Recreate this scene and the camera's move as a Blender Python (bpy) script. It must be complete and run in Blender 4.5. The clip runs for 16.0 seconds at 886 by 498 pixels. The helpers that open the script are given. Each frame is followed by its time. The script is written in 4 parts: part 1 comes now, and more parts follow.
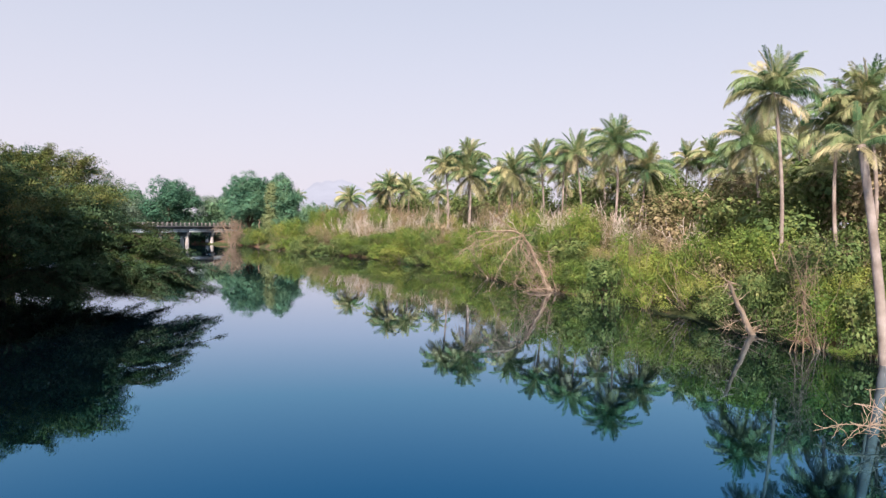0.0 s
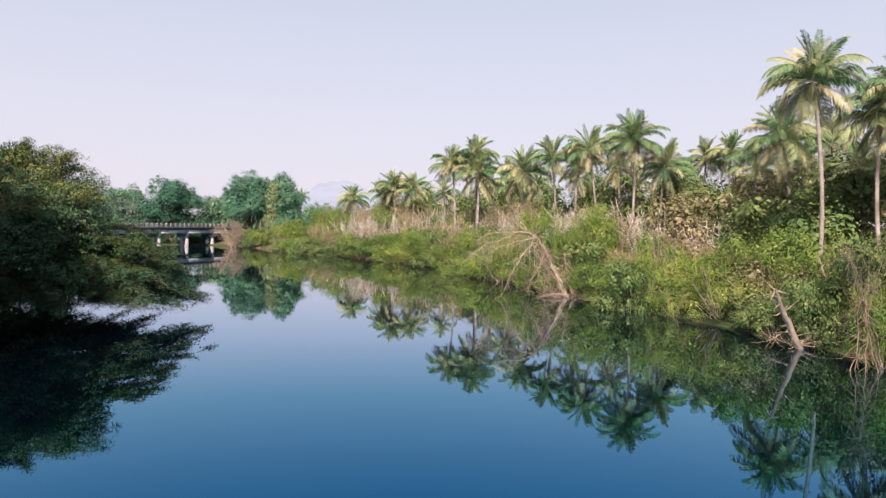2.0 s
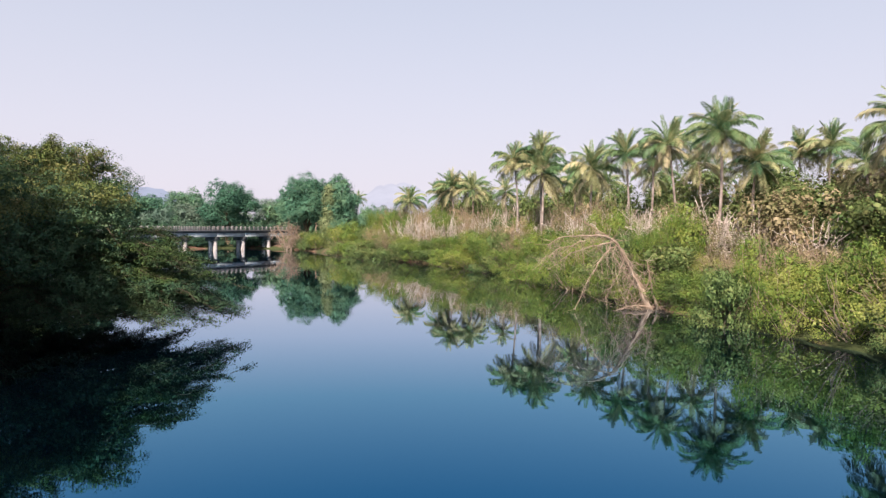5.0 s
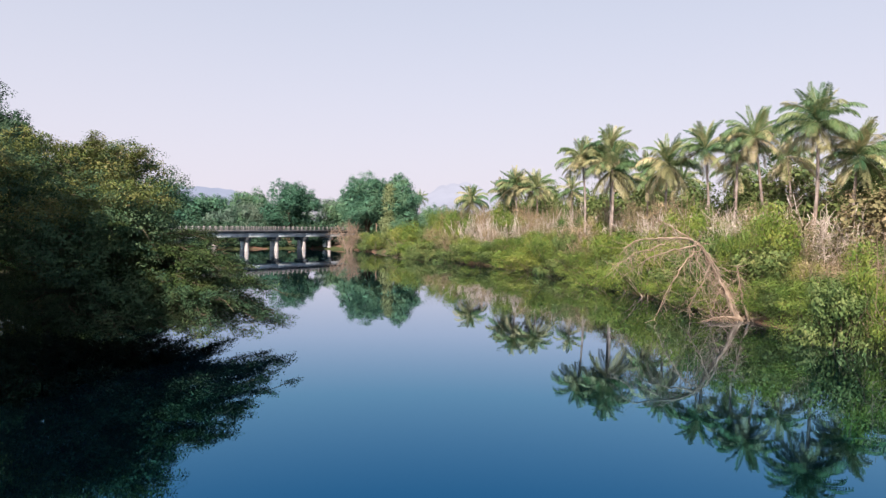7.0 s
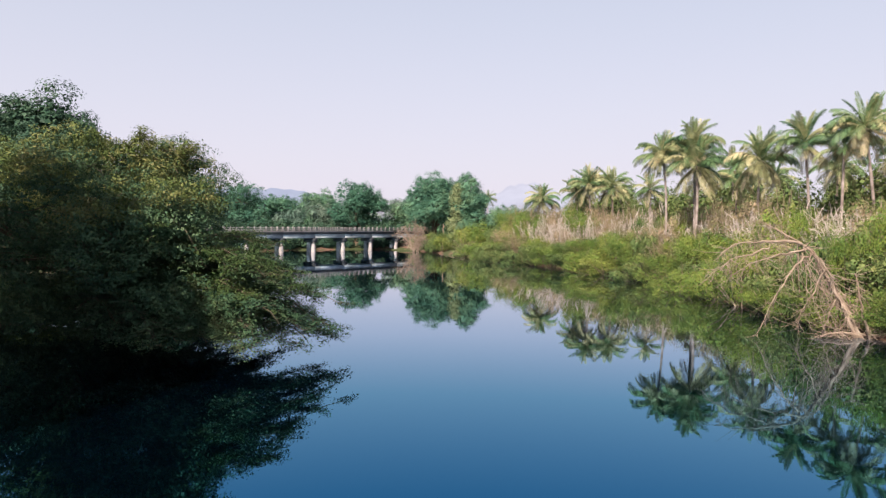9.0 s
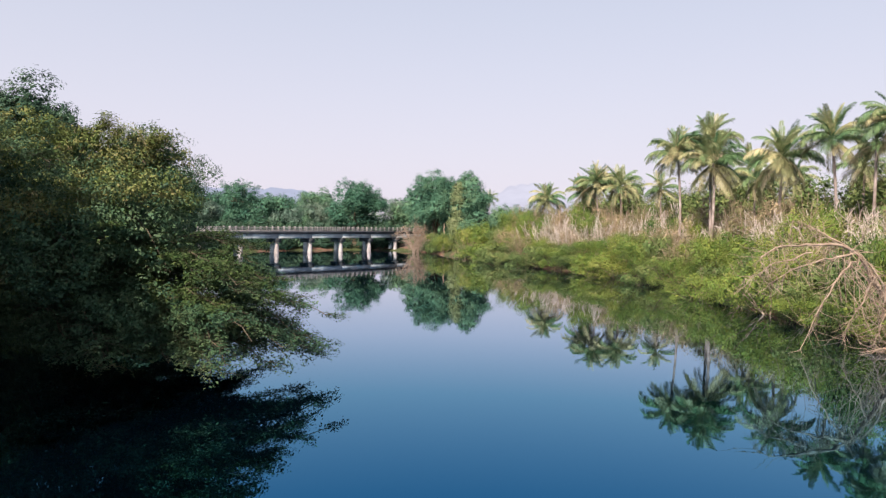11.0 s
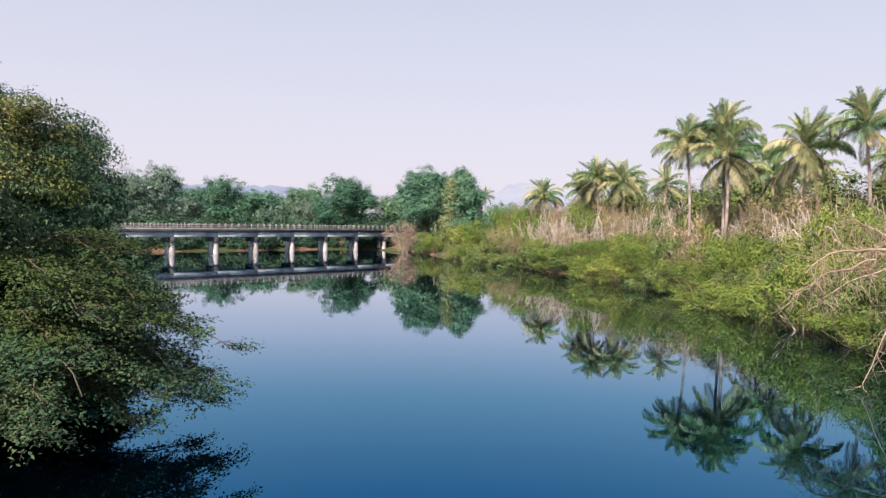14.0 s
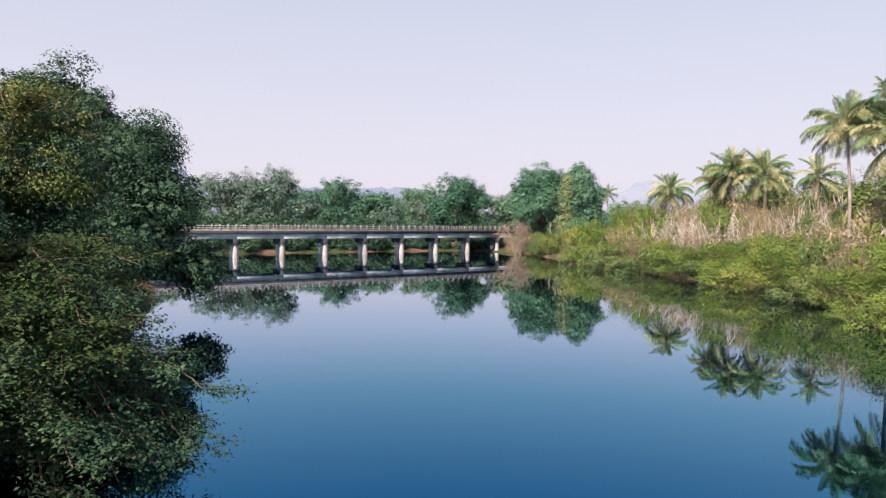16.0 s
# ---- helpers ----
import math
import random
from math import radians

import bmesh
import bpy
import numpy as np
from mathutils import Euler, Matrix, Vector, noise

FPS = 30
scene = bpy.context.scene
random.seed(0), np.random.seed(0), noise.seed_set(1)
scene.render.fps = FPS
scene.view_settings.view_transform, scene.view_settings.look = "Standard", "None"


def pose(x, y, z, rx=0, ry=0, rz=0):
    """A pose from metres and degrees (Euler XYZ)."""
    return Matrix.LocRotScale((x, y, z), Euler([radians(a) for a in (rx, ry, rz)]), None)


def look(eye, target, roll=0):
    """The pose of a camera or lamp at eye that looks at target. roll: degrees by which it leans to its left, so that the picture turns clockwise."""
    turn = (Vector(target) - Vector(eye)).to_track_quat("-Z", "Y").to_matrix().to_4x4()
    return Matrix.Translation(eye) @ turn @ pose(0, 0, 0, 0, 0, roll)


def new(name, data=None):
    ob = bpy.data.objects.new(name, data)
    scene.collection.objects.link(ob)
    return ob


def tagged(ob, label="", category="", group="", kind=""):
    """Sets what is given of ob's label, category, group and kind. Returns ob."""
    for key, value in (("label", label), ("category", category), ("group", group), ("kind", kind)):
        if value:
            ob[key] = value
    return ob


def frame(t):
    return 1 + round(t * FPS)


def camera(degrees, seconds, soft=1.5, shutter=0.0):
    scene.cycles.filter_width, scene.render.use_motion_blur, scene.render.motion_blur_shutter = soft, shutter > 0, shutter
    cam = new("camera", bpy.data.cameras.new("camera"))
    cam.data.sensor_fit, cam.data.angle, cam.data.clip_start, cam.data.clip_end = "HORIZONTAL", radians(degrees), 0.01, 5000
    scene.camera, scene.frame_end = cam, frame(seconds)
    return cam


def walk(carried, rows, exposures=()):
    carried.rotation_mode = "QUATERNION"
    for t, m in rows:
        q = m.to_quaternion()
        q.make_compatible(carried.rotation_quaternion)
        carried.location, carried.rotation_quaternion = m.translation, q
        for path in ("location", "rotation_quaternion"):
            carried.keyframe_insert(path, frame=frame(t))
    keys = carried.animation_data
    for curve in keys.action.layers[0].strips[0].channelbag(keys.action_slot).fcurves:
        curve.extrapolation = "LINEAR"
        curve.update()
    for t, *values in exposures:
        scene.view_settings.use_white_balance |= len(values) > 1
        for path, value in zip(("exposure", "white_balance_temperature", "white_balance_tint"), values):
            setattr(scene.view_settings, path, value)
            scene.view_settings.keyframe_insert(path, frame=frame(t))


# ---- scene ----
cam = camera(66.1, 16.0, soft=1.35)
PATH = [
    (0, (-0.566, 0.398, 5.995), (-0.553, 2.396, 5.919), 1.1),
    (0.5, (-0.641, 1.386, 5.994), (-0.626, 3.385, 5.918), 1.1),
    (1, (-0.723, 2.372, 5.993), (-0.706, 4.37, 5.917), 1.1),
    (1.5, (-0.811, 3.356, 5.992), (-0.8, 5.354, 5.917), 1.1),
    (2, (-0.902, 4.336, 5.993), (-0.901, 6.335, 5.919), 1.1),
    (2.5, (-1.002, 5.321, 5.995), (-1.009, 7.32, 5.922), 1.1),
    (3, (-1.113, 6.316, 5.998), (-1.137, 8.314, 5.925), 1.0),
    (3.5, (-1.216, 7.314, 6.002), (-1.267, 9.313, 5.929), 1.0),
    (4, (-1.309, 8.32, 6.009), (-1.4, 10.317, 5.937), 1.0),
    (6.5, (-1.75, 13.375, 6.166), (-2.045, 15.352, 6.091), 0.7),
    (7, (-1.878, 14.353, 6.179), (-2.227, 16.321, 6.103), 0.8),
    (7.5, (-2.046, 15.324, 6.188), (-2.45, 17.281, 6.112), 0.7),
    (8, (-2.233, 16.297, 6.193), (-2.689, 18.242, 6.117), 0.8),
    (8.5, (-2.451, 17.277, 6.196), (-2.955, 19.211, 6.119), 0.9),
    (9, (-2.716, 18.282, 6.199), (-3.259, 20.205, 6.122), 0.8),
    (11.5, (-4.326, 23.494, 6.182), (-4.869, 25.417, 6.105), 1.0),
    (12, (-4.554, 24.633, 6.182), (-5.096, 26.557, 6.105), 1.0),
    (12.5, (-4.681, 25.873, 6.178), (-5.222, 27.797, 6.101), 1.2),
    (13, (-4.707, 27.213, 6.17), (-5.248, 29.137, 6.092), 1.2),
    (13.5, (-4.657, 28.65, 6.16), (-5.199, 30.574, 6.081), 1.3),
    (14, (-4.595, 30.159, 6.156), (-5.136, 32.083, 6.075), 1.2),
    (14.5, (-4.551, 31.735, 6.159), (-5.095, 33.658, 6.078), 1.2),
    (15, (-4.571, 33.346, 6.168), (-5.217, 35.237, 6.084), 1.1),
    (15.5, (-4.662, 34.979, 6.183), (-5.46, 36.811, 6.095), 1.0),
    (16, (-4.803, 36.605, 6.197), (-5.682, 38.4, 6.11), 0.8),
]
walk(cam, [(t, look(eye, target, roll)) for t, eye, target, roll in PATH])

# ---- world, sun, exposure ----
SUN_TO = Vector((-0.13, -0.74, 0.66)).normalized()
world = bpy.data.worlds.new("world")
scene.world = world
world.use_nodes = True
wn, wl = world.node_tree.nodes, world.node_tree.links
wn.clear()
w_out = wn.new("ShaderNodeOutputWorld")
w_bg = wn.new("ShaderNodeBackground")
w_sky = wn.new("ShaderNodeTexSky")
w_sky.sky_type = "NISHITA"
w_sky.sun_disc = False
w_sky.sun_elevation = math.asin(SUN_TO.z)
w_sky.sun_rotation = math.atan2(SUN_TO.x, SUN_TO.y)
w_sky.air_density, w_sky.dust_density, w_sky.ozone_density = 1.0, 2.5, 1.5
w_mix = wn.new("ShaderNodeMix")
w_mix.data_type = "RGBA"
w_tc = wn.new("ShaderNodeTexCoord")
w_sep = wn.new("ShaderNodeSeparateXYZ")
w_map = wn.new("ShaderNodeMapRange")
w_map.inputs["From Min"].default_value, w_map.inputs["From Max"].default_value = 0.0, 0.6
w_map.inputs["To Min"].default_value, w_map.inputs["To Max"].default_value = 0.92, 0.5
wl.new(w_tc.outputs["Generated"], w_sep.inputs["Vector"])
wl.new(w_sep.outputs["Z"], w_map.inputs["Value"])
wl.new(w_map.outputs["Result"], w_mix.inputs["Factor"])
w_haze = wn.new("ShaderNodeMix")          # morning haze: rosy and thick at the horizon, bluer and thinner overhead
w_haze.data_type = "RGBA"
w_haze.inputs["A"].default_value, w_haze.inputs["B"].default_value = (7.8, 7.3, 8.35, 1), (7.2, 7.35, 8.6, 1)
w_map2 = wn.new("ShaderNodeMapRange")
w_map2.inputs["From Min"].default_value, w_map2.inputs["From Max"].default_value = 0.05, 0.32
wl.new(w_sep.outputs["Z"], w_map2.inputs["Value"])
wl.new(w_map2.outputs["Result"], w_haze.inputs["Factor"])
wl.new(w_haze.outputs["Result"], w_mix.inputs["B"])
w_bg.inputs["Strength"].default_value = 0.051
wl.new(w_sky.outputs["Color"], w_mix.inputs["A"])
wl.new(w_mix.outputs["Result"], w_bg.inputs["Color"])
wl.new(w_bg.outputs["Background"], w_out.inputs["Surface"])

sun_data = bpy.data.lights.new("sun", "SUN")
sun_data.energy, sun_data.angle, sun_data.color = 5.0, radians(0.6), (1.0, 0.88, 0.71)
sun = new("sun", sun_data)
sun.matrix_world = look(SUN_TO * 200, (0, 0, 0))
scene.view_settings.exposure = 1.15


# ---- materials ----
def node_mat(name):
    m = bpy.data.materials.new(name)
    m.use_nodes = True
    nt = m.node_tree
    nt.nodes.clear()
    out = nt.nodes.new("ShaderNodeOutputMaterial")
    return m, nt.nodes, nt.links, out


def ramp(nodes, stops):
    r = nodes.new("ShaderNodeValToRGB")
    el = r.color_ramp.elements
    while len(el) < len(stops):
        el.new(0.5)
    for e, (p, c) in zip(el, stops):
        e.position, e.color = p, (*c, 1)
    return r


def world_noise(nodes, links, scale, detail=3):
    geo = nodes.new("ShaderNodeNewGeometry")
    n = nodes.new("ShaderNodeTexNoise")
    n.inputs["Scale"].default_value, n.inputs["Detail"].default_value = scale, detail
    links.new(geo.outputs["Position"], n.inputs["Vector"])
    return n


def leaf_mat(name, stops, rough=0.5, through_light=0.2, patch=0.5, clump=0.5, by_object=0.0, single=0.25, spec=0.15):
    """Foliage: a colour that drifts over patches some metres wide, from spray to spray, from plant to plant and a little from leaf to leaf."""
    m, n, l, out = node_mat(name)
    geo = n.new("ShaderNodeNewGeometry")
    sources = [(geo.outputs["Random Per Island"], single), (world_noise(n, l, 0.3).outputs["Fac"], patch * 2), (world_noise(n, l, 1.5, 2).outputs["Fac"], clump * 2)]
    if by_object:
        sources.append((n.new("ShaderNodeObjectInfo").outputs["Random"], by_object))
    last = None
    for socket, amount in sources:
        add = n.new("ShaderNodeMath")
        add.operation = "MULTIPLY_ADD"
        add.inputs[1].default_value = amount
        l.new(socket, add.inputs[0])
        if last is None:
            add.inputs[2].default_value = 0.5 - 0.5 * sum(q for _, q in sources)
        else:
            l.new(last, add.inputs[2])
        last = add.outputs[0]
    r = ramp(n, stops)
    l.new(last, r.inputs["Fac"])
    p = n.new("ShaderNodeBsdfPrincipled")
    p.inputs["Roughness"].default_value = rough
    p.inputs["Specular IOR Level"].default_value = spec
    l.new(r.outputs["Color"], p.inputs["Base Color"])
    tr = n.new("ShaderNodeBsdfTranslucent")
    l.new(r.outputs["Color"], tr.inputs["Color"])
    ms = n.new("ShaderNodeMixShader")
    ms.inputs["Fac"].default_value = through_light
    l.new(p.outputs["BSDF"], ms.inputs[1])
    l.new(tr.outputs["BSDF"], ms.inputs[2])
    l.new(ms.outputs["Shader"], out.inputs["Surface"])
    return m


def solid_mat(name, stops, scale, rough=0.8, bump=0.3, bump_scale=None, detail=6, spec=0.3):
    m, n, l, out = node_mat(name)
    t = world_noise(n, l, scale, detail)
    r = ramp(n, stops)
    l.new(t.outputs["Fac"], r.inputs["Fac"])
    p = n.new("ShaderNodeBsdfPrincipled")
    p.inputs["Roughness"].default_value = rough
    p.inputs["Specular IOR Level"].default_value = spec
    l.new(r.outputs["Color"], p.inputs["Base Color"])
    if bump:
        t2 = world_noise(n, l, bump_scale or scale * 5, 5)
        b = n.new("ShaderNodeBump")
        b.inputs["Strength"].default_value = bump
        b.inputs["Distance"].default_value = 0.05
        l.new(t2.outputs["Fac"], b.inputs["Height"])
        l.new(b.outputs["Normal"], p.inputs["Normal"])
    l.new(p.outputs["BSDF"], out.inputs["Surface"])
    return m


def water_mat():
    """Deep still water: a dark blue body under a mirror that strengthens towards grazing angles."""
    m, n, l, out = node_mat("river_water")
    body = n.new("ShaderNodeBsdfDiffuse")
    body.inputs["Color"].default_value = (0.0001, 0.0005, 0.0012, 1)
    gloss = n.new("ShaderNodeBsdfGlossy")
    gloss.inputs["Roughness"].default_value = 0.012
    fr = n.new("ShaderNodeFresnel")
    fr.inputs["IOR"].default_value = 1.333
    rf = ramp(n, [(0.02, (0.007, 0.036, 0.09)), (0.105, (0.031, 0.170, 0.325)), (0.23, (0.165, 0.355, 0.487)), (0.37, (0.44, 0.555, 0.675)), (0.56, (0.715, 0.75, 0.815)), (0.9, (0.88, 0.89, 0.91))])
    l.new(fr.outputs["Fac"], rf.inputs["Fac"])
    l.new(rf.outputs["Color"], gloss.inputs["Color"])
    geo = n.new("ShaderNodeNewGeometry")
    mp = n.new("ShaderNodeMapping")
    mp.inputs["Scale"].default_value = (0.5, 1.3, 1.0)
    l.new(geo.outputs["Position"], mp.inputs["Vector"])
    t = n.new("ShaderNodeTexNoise")
    t.inputs["Scale"].default_value, t.inputs["Detail"].default_value = 0.9, 3
    l.new(mp.outputs["Vector"], t.inputs["Vector"])
    b = n.new("ShaderNodeBump")
    b.inputs["Strength"].default_value, b.inputs["Distance"].default_value = 0.05, 0.03
    l.new(t.outputs["Fac"], b.inputs["Height"])
    l.new(b.outputs["Normal"], gloss.inputs["Normal"])
    ms = n.new("ShaderNodeAddShader")
    l.new(body.outputs["BSDF"], ms.inputs[0])
    l.new(gloss.outputs["BSDF"], ms.inputs[1])
    l.new(ms.outputs["Shader"], out.inputs["Surface"])
    return m


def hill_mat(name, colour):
    """A far ridge as a plain backdrop: kilometres of air painted as a pale glow."""
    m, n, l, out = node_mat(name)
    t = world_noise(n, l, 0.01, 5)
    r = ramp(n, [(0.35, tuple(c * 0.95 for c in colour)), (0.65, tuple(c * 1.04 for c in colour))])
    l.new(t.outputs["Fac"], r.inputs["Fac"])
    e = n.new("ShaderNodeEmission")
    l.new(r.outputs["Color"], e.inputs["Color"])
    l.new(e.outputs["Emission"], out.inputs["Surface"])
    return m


M_WATER = water_mat()
M_GROUND = solid_mat("bank_earth_and_grass", [(0.30, (0.090, 0.051, 0.037)), (0.44, (0.135, 0.075, 0.056)), (0.50, (0.041, 0.049, 0.019)), (0.75, (0.030, 0.045, 0.014))], 0.16, 0.95, 0.6, 3.0)
# sun and shade on this one tree are put into three leaf tones
M_LEAF_SHADE = leaf_mat("shaded_tree_leaves", [(0.2, (0.018, 0.045, 0.033)), (0.5, (0.040, 0.081, 0.044)), (0.75, (0.076, 0.112, 0.055)), (0.95, (0.140, 0.145, 0.074))], 0.6, 0.1, 0.5, 0.5, 0.0, 0.12)
M_LEAF_BRONZE = leaf_mat("sunlit_bronze_leaves", [(0.1, (0.053, 0.097, 0.031)), (0.45, (0.112, 0.139, 0.044)), (0.75, (0.187, 0.171, 0.070)), (0.95, (0.298, 0.241, 0.143))], 0.6, 0.15, 0.5, 0.6, 0.0, 0.12)
M_LEAF_OLIVE = leaf_mat("sunlit_olive_leaves", [(0.1, (0.020, 0.046, 0.016)), (0.5, (0.043, 0.073, 0.025)), (0.8, (0.076, 0.101, 0.036)), (0.97, (0.134, 0.138, 0.059))], 0.55, 0.15)
M_LEAF_DARK = leaf_mat("dark_tree_leaves", [(0.1, (0.017, 0.046, 0.033)), (0.55, (0.038, 0.079, 0.050)), (0.95, (0.082, 0.122, 0.066))], 0.55, 0.15)
# aerial haze painted into the leaf colour as extra blue
M_LEAF_FAR = leaf_mat("hazed_far_leaves", [(0.1, (0.037, 0.107, 0.076)), (0.5, (0.076, 0.163, 0.107)), (0.95, (0.168, 0.252, 0.141))], 0.55, 0.1, 0.45, 0.35, 0.5)
M_LEAF_MID = leaf_mat("undergrowth_leaves", [(0.1, (0.043, 0.083, 0.032)), (0.5, (0.099, 0.140, 0.048)), (0.95, (0.223, 0.221, 0.088))], 0.55, 0.11)
# haze painted in here too, paler and greyer
M_LEAF_PALE = leaf_mat("hazed_pale_leaves", [(0.1, (0.062, 0.115, 0.101)), (0.5, (0.106, 0.164, 0.135)), (0.95, (0.189, 0.228, 0.178))], 0.6, 0.15, 0.4, 0.35, 0.3)
M_LEAF_GREEN = leaf_mat("green_bush_leaves", [(0.12, (0.036, 0.080, 0.020)), (0.42, (0.110, 0.166, 0.034)), (0.68, (0.186, 0.207, 0.047)), (0.95, (0.240, 0.240, 0.080))], 0.5, 0.11, 0.45, 0.55, 0.5)
M_LEAF_BRIGHT = leaf_mat("bright_bush_leaves", [(0.2, (0.050, 0.102, 0.024)), (0.5, (0.118, 0.168, 0.038)), (0.85, (0.222, 0.222, 0.066))], 0.5, 0.13, 0.4, 0.5)
M_LEAF_SCRUB = leaf_mat("olive_scrub_leaves", [(0.1, (0.083, 0.091, 0.041)), (0.45, (0.181, 0.159, 0.085)), (0.75, (0.307, 0.232, 0.159)), (0.95, (0.477, 0.352, 0.284))], 0.65, 0.11, 0.4, 0.5, 0.4)
M_DRY = leaf_mat("dry_grass_and_twigs", [(0.1, (0.19, 0.135, 0.10)), (0.5, (0.32, 0.25, 0.20)), (0.95, (0.48, 0.40, 0.34))], 0.8, 0.15, 0.4, 0.4)
M_LEAF_VINE = leaf_mat("hanging_vine_leaves", [(0.1, (0.090, 0.130, 0.062)), (0.5, (0.170, 0.210, 0.105)), (0.95, (0.290, 0.300, 0.180))], 0.6, 0.1, 0.4, 0.4, 0.4)
M_PLUME = leaf_mat("white_grass_plumes", [(0.1, (0.34, 0.27, 0.25)), (0.5, (0.46, 0.39, 0.37)), (0.95, (0.58, 0.52, 0.50))], 0.9, 0.1, 0.3, 0.2, 0.0, 0.3)
M_REED = leaf_mat("bleached_reed_stalks", [(0.1, (0.276, 0.218, 0.194)), (0.5, (0.439, 0.373, 0.353)), (0.95, (0.601, 0.553, 0.545))], 0.8, 0.1, 0.3, 0.2, 0.0, 0.4)
M_FROND = leaf_mat("coconut_frond", [(0.05, (0.049, 0.114, 0.060)), (0.4, (0.132, 0.199, 0.088)), (0.7, (0.282, 0.292, 0.152)), (0.98, (0.488, 0.398, 0.250))], 0.5, 0.2, 0.2, 0.1, 0.75, 0.2, 0.22)
M_FROND_OLD = leaf_mat("yellowing_frond", [(0.05, (0.130, 0.147, 0.076)), (0.5, (0.257, 0.235, 0.129)), (0.95, (0.399, 0.328, 0.231))], 0.42, 0.18, 0.2, 0.1, 0.8, 0.2, 0.2)
M_PALM_TRUNK = solid_mat("palm_bark", [(0.3, (0.128, 0.099, 0.092)), (0.55, (0.231, 0.185, 0.179)), (0.75, (0.316, 0.265, 0.267))], 1.3, 0.85, 0.5, 7.0)
M_BARK = solid_mat("tree_bark", [(0.3, (0.035, 0.028, 0.02)), (0.7, (0.10, 0.08, 0.058))], 1.5, 0.9, 0.6, 8.0)
M_DEAD = solid_mat("dead_wood", [(0.3, (0.166, 0.115, 0.088)), (0.6, (0.288, 0.213, 0.173)), (0.8, (0.396, 0.315, 0.265))], 1.8, 0.85, 0.4, 9.0)
M_CONCRETE = solid_mat("weathered_concrete", [(0.28, (0.131, 0.141, 0.160)), (0.5, (0.268, 0.283, 0.312)), (0.72, (0.435, 0.447, 0.478))], 0.45, 0.9, 0.3, 4.0)
# near-black tone shared by the deck and cap beams
M_CAP = solid_mat("dark_concrete", [(0.3, (0.020, 0.022, 0.028)), (0.7, (0.059, 0.063, 0.071))], 0.7, 0.9, 0.3, 4.0)
M_RAIL = solid_mat("railing_concrete", [(0.3, (0.151, 0.135, 0.140)), (0.7, (0.302, 0.278, 0.293))], 0.8, 0.9, 0.3, 4.0)
M_COLUMN = solid_mat("pale_concrete", [(0.25, (0.221, 0.184, 0.183)), (0.5, (0.339, 0.297, 0.302)), (0.7, (0.365, 0.325, 0.330))], 0.6, 0.85, 0.2, 4.0)
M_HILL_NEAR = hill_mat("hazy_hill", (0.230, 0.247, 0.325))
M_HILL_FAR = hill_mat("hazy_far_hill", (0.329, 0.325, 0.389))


# ---- mesh helpers ----
class Geo:
    """Vertices and faces gathered for one mesh."""

    def __init__(self):
        self.v, self.f, self.n, self.soft = [], [], 0, []

    def add(self, verts, faces, soft=None):
        """soft: normals of the leafy surface to which these corners belong."""
        self.v.append(np.asarray(verts, dtype=np.float32))
        self.soft.append(np.zeros((len(verts), 3), np.float32) if soft is None else np.asarray(soft, np.float32))
        self.f.append(np.asarray(faces, dtype=np.int32) + self.n)
        self.n += len(verts)

    def mesh(self, name, material, smooth=False):
        me = bpy.data.meshes.new(name)
        v = np.concatenate(self.v)
        f = np.concatenate(self.f)
        me.vertices.add(len(v))
        me.vertices.foreach_set("co", v.ravel())
        me.loops.add(f.size)
        me.loops.foreach_set("vertex_index", f.ravel())
        me.polygons.add(len(f))
        me.polygons.foreach_set("loop_start", np.arange(0, f.size, 4, dtype=np.int32))
        if smooth:
            me.polygons.foreach_set("use_smooth", np.ones(len(f), dtype=bool))
        me.update(calc_edges=True)
        soft = np.concatenate(self.soft)
        if soft.any():
            me.polygons.foreach_set("use_smooth", np.ones(len(f), dtype=bool))
            me.normals_split_custom_set_from_vertices(soft)
        me.materials.append(material)
        return me


def tube(geo, pts, radii, sides=8, cap=True):
    """A tapered limb along pts, all in quads."""
    pts = np.asarray(pts, float)
    n = len(pts)
    tang = np.gradient(pts, axis=0)
    tang /= np.linalg.norm(tang, axis=1)[:, None] + 1e-9
    ref = np.array((0.13, 0.98, 0.1)) if abs(tang[0][2]) > 0.7 else np.array((0.05, 0.1, 1.0))
    a = np.cross(tang, ref)
    a /= np.linalg.norm(a, axis=1)[:, None] + 1e-9
    b = np.cross(tang, a)
    ang = np.linspace(0, 2 * np.pi, sides, endpoint=False)
    ring = np.cos(ang)[None, :, None] * a[:, None, :] + np.sin(ang)[None, :, None] * b[:, None, :]
    verts = pts[:, None, :] + ring * np.asarray(radii, float)[:, None, None]
    faces = []
    for i in range(n - 1):
        for k in range(sides):
            k2 = (k + 1) % sides
            faces.append((i * sides + k, i * sides + k2, (i + 1) * sides + k2, (i + 1) * sides + k))
    verts = verts.reshape(-1, 3)
    if cap and sides % 2 == 0:
        for base, flip in ((0, True), ((n - 1) * sides, False)):
            for k in range(sides // 2 - 1):
                q = (base + k, base + k + 1, base + sides - 2 - k, base + sides - 1 - k)
                faces.append(q[::-1] if flip else q)
    geo.add(verts, faces)


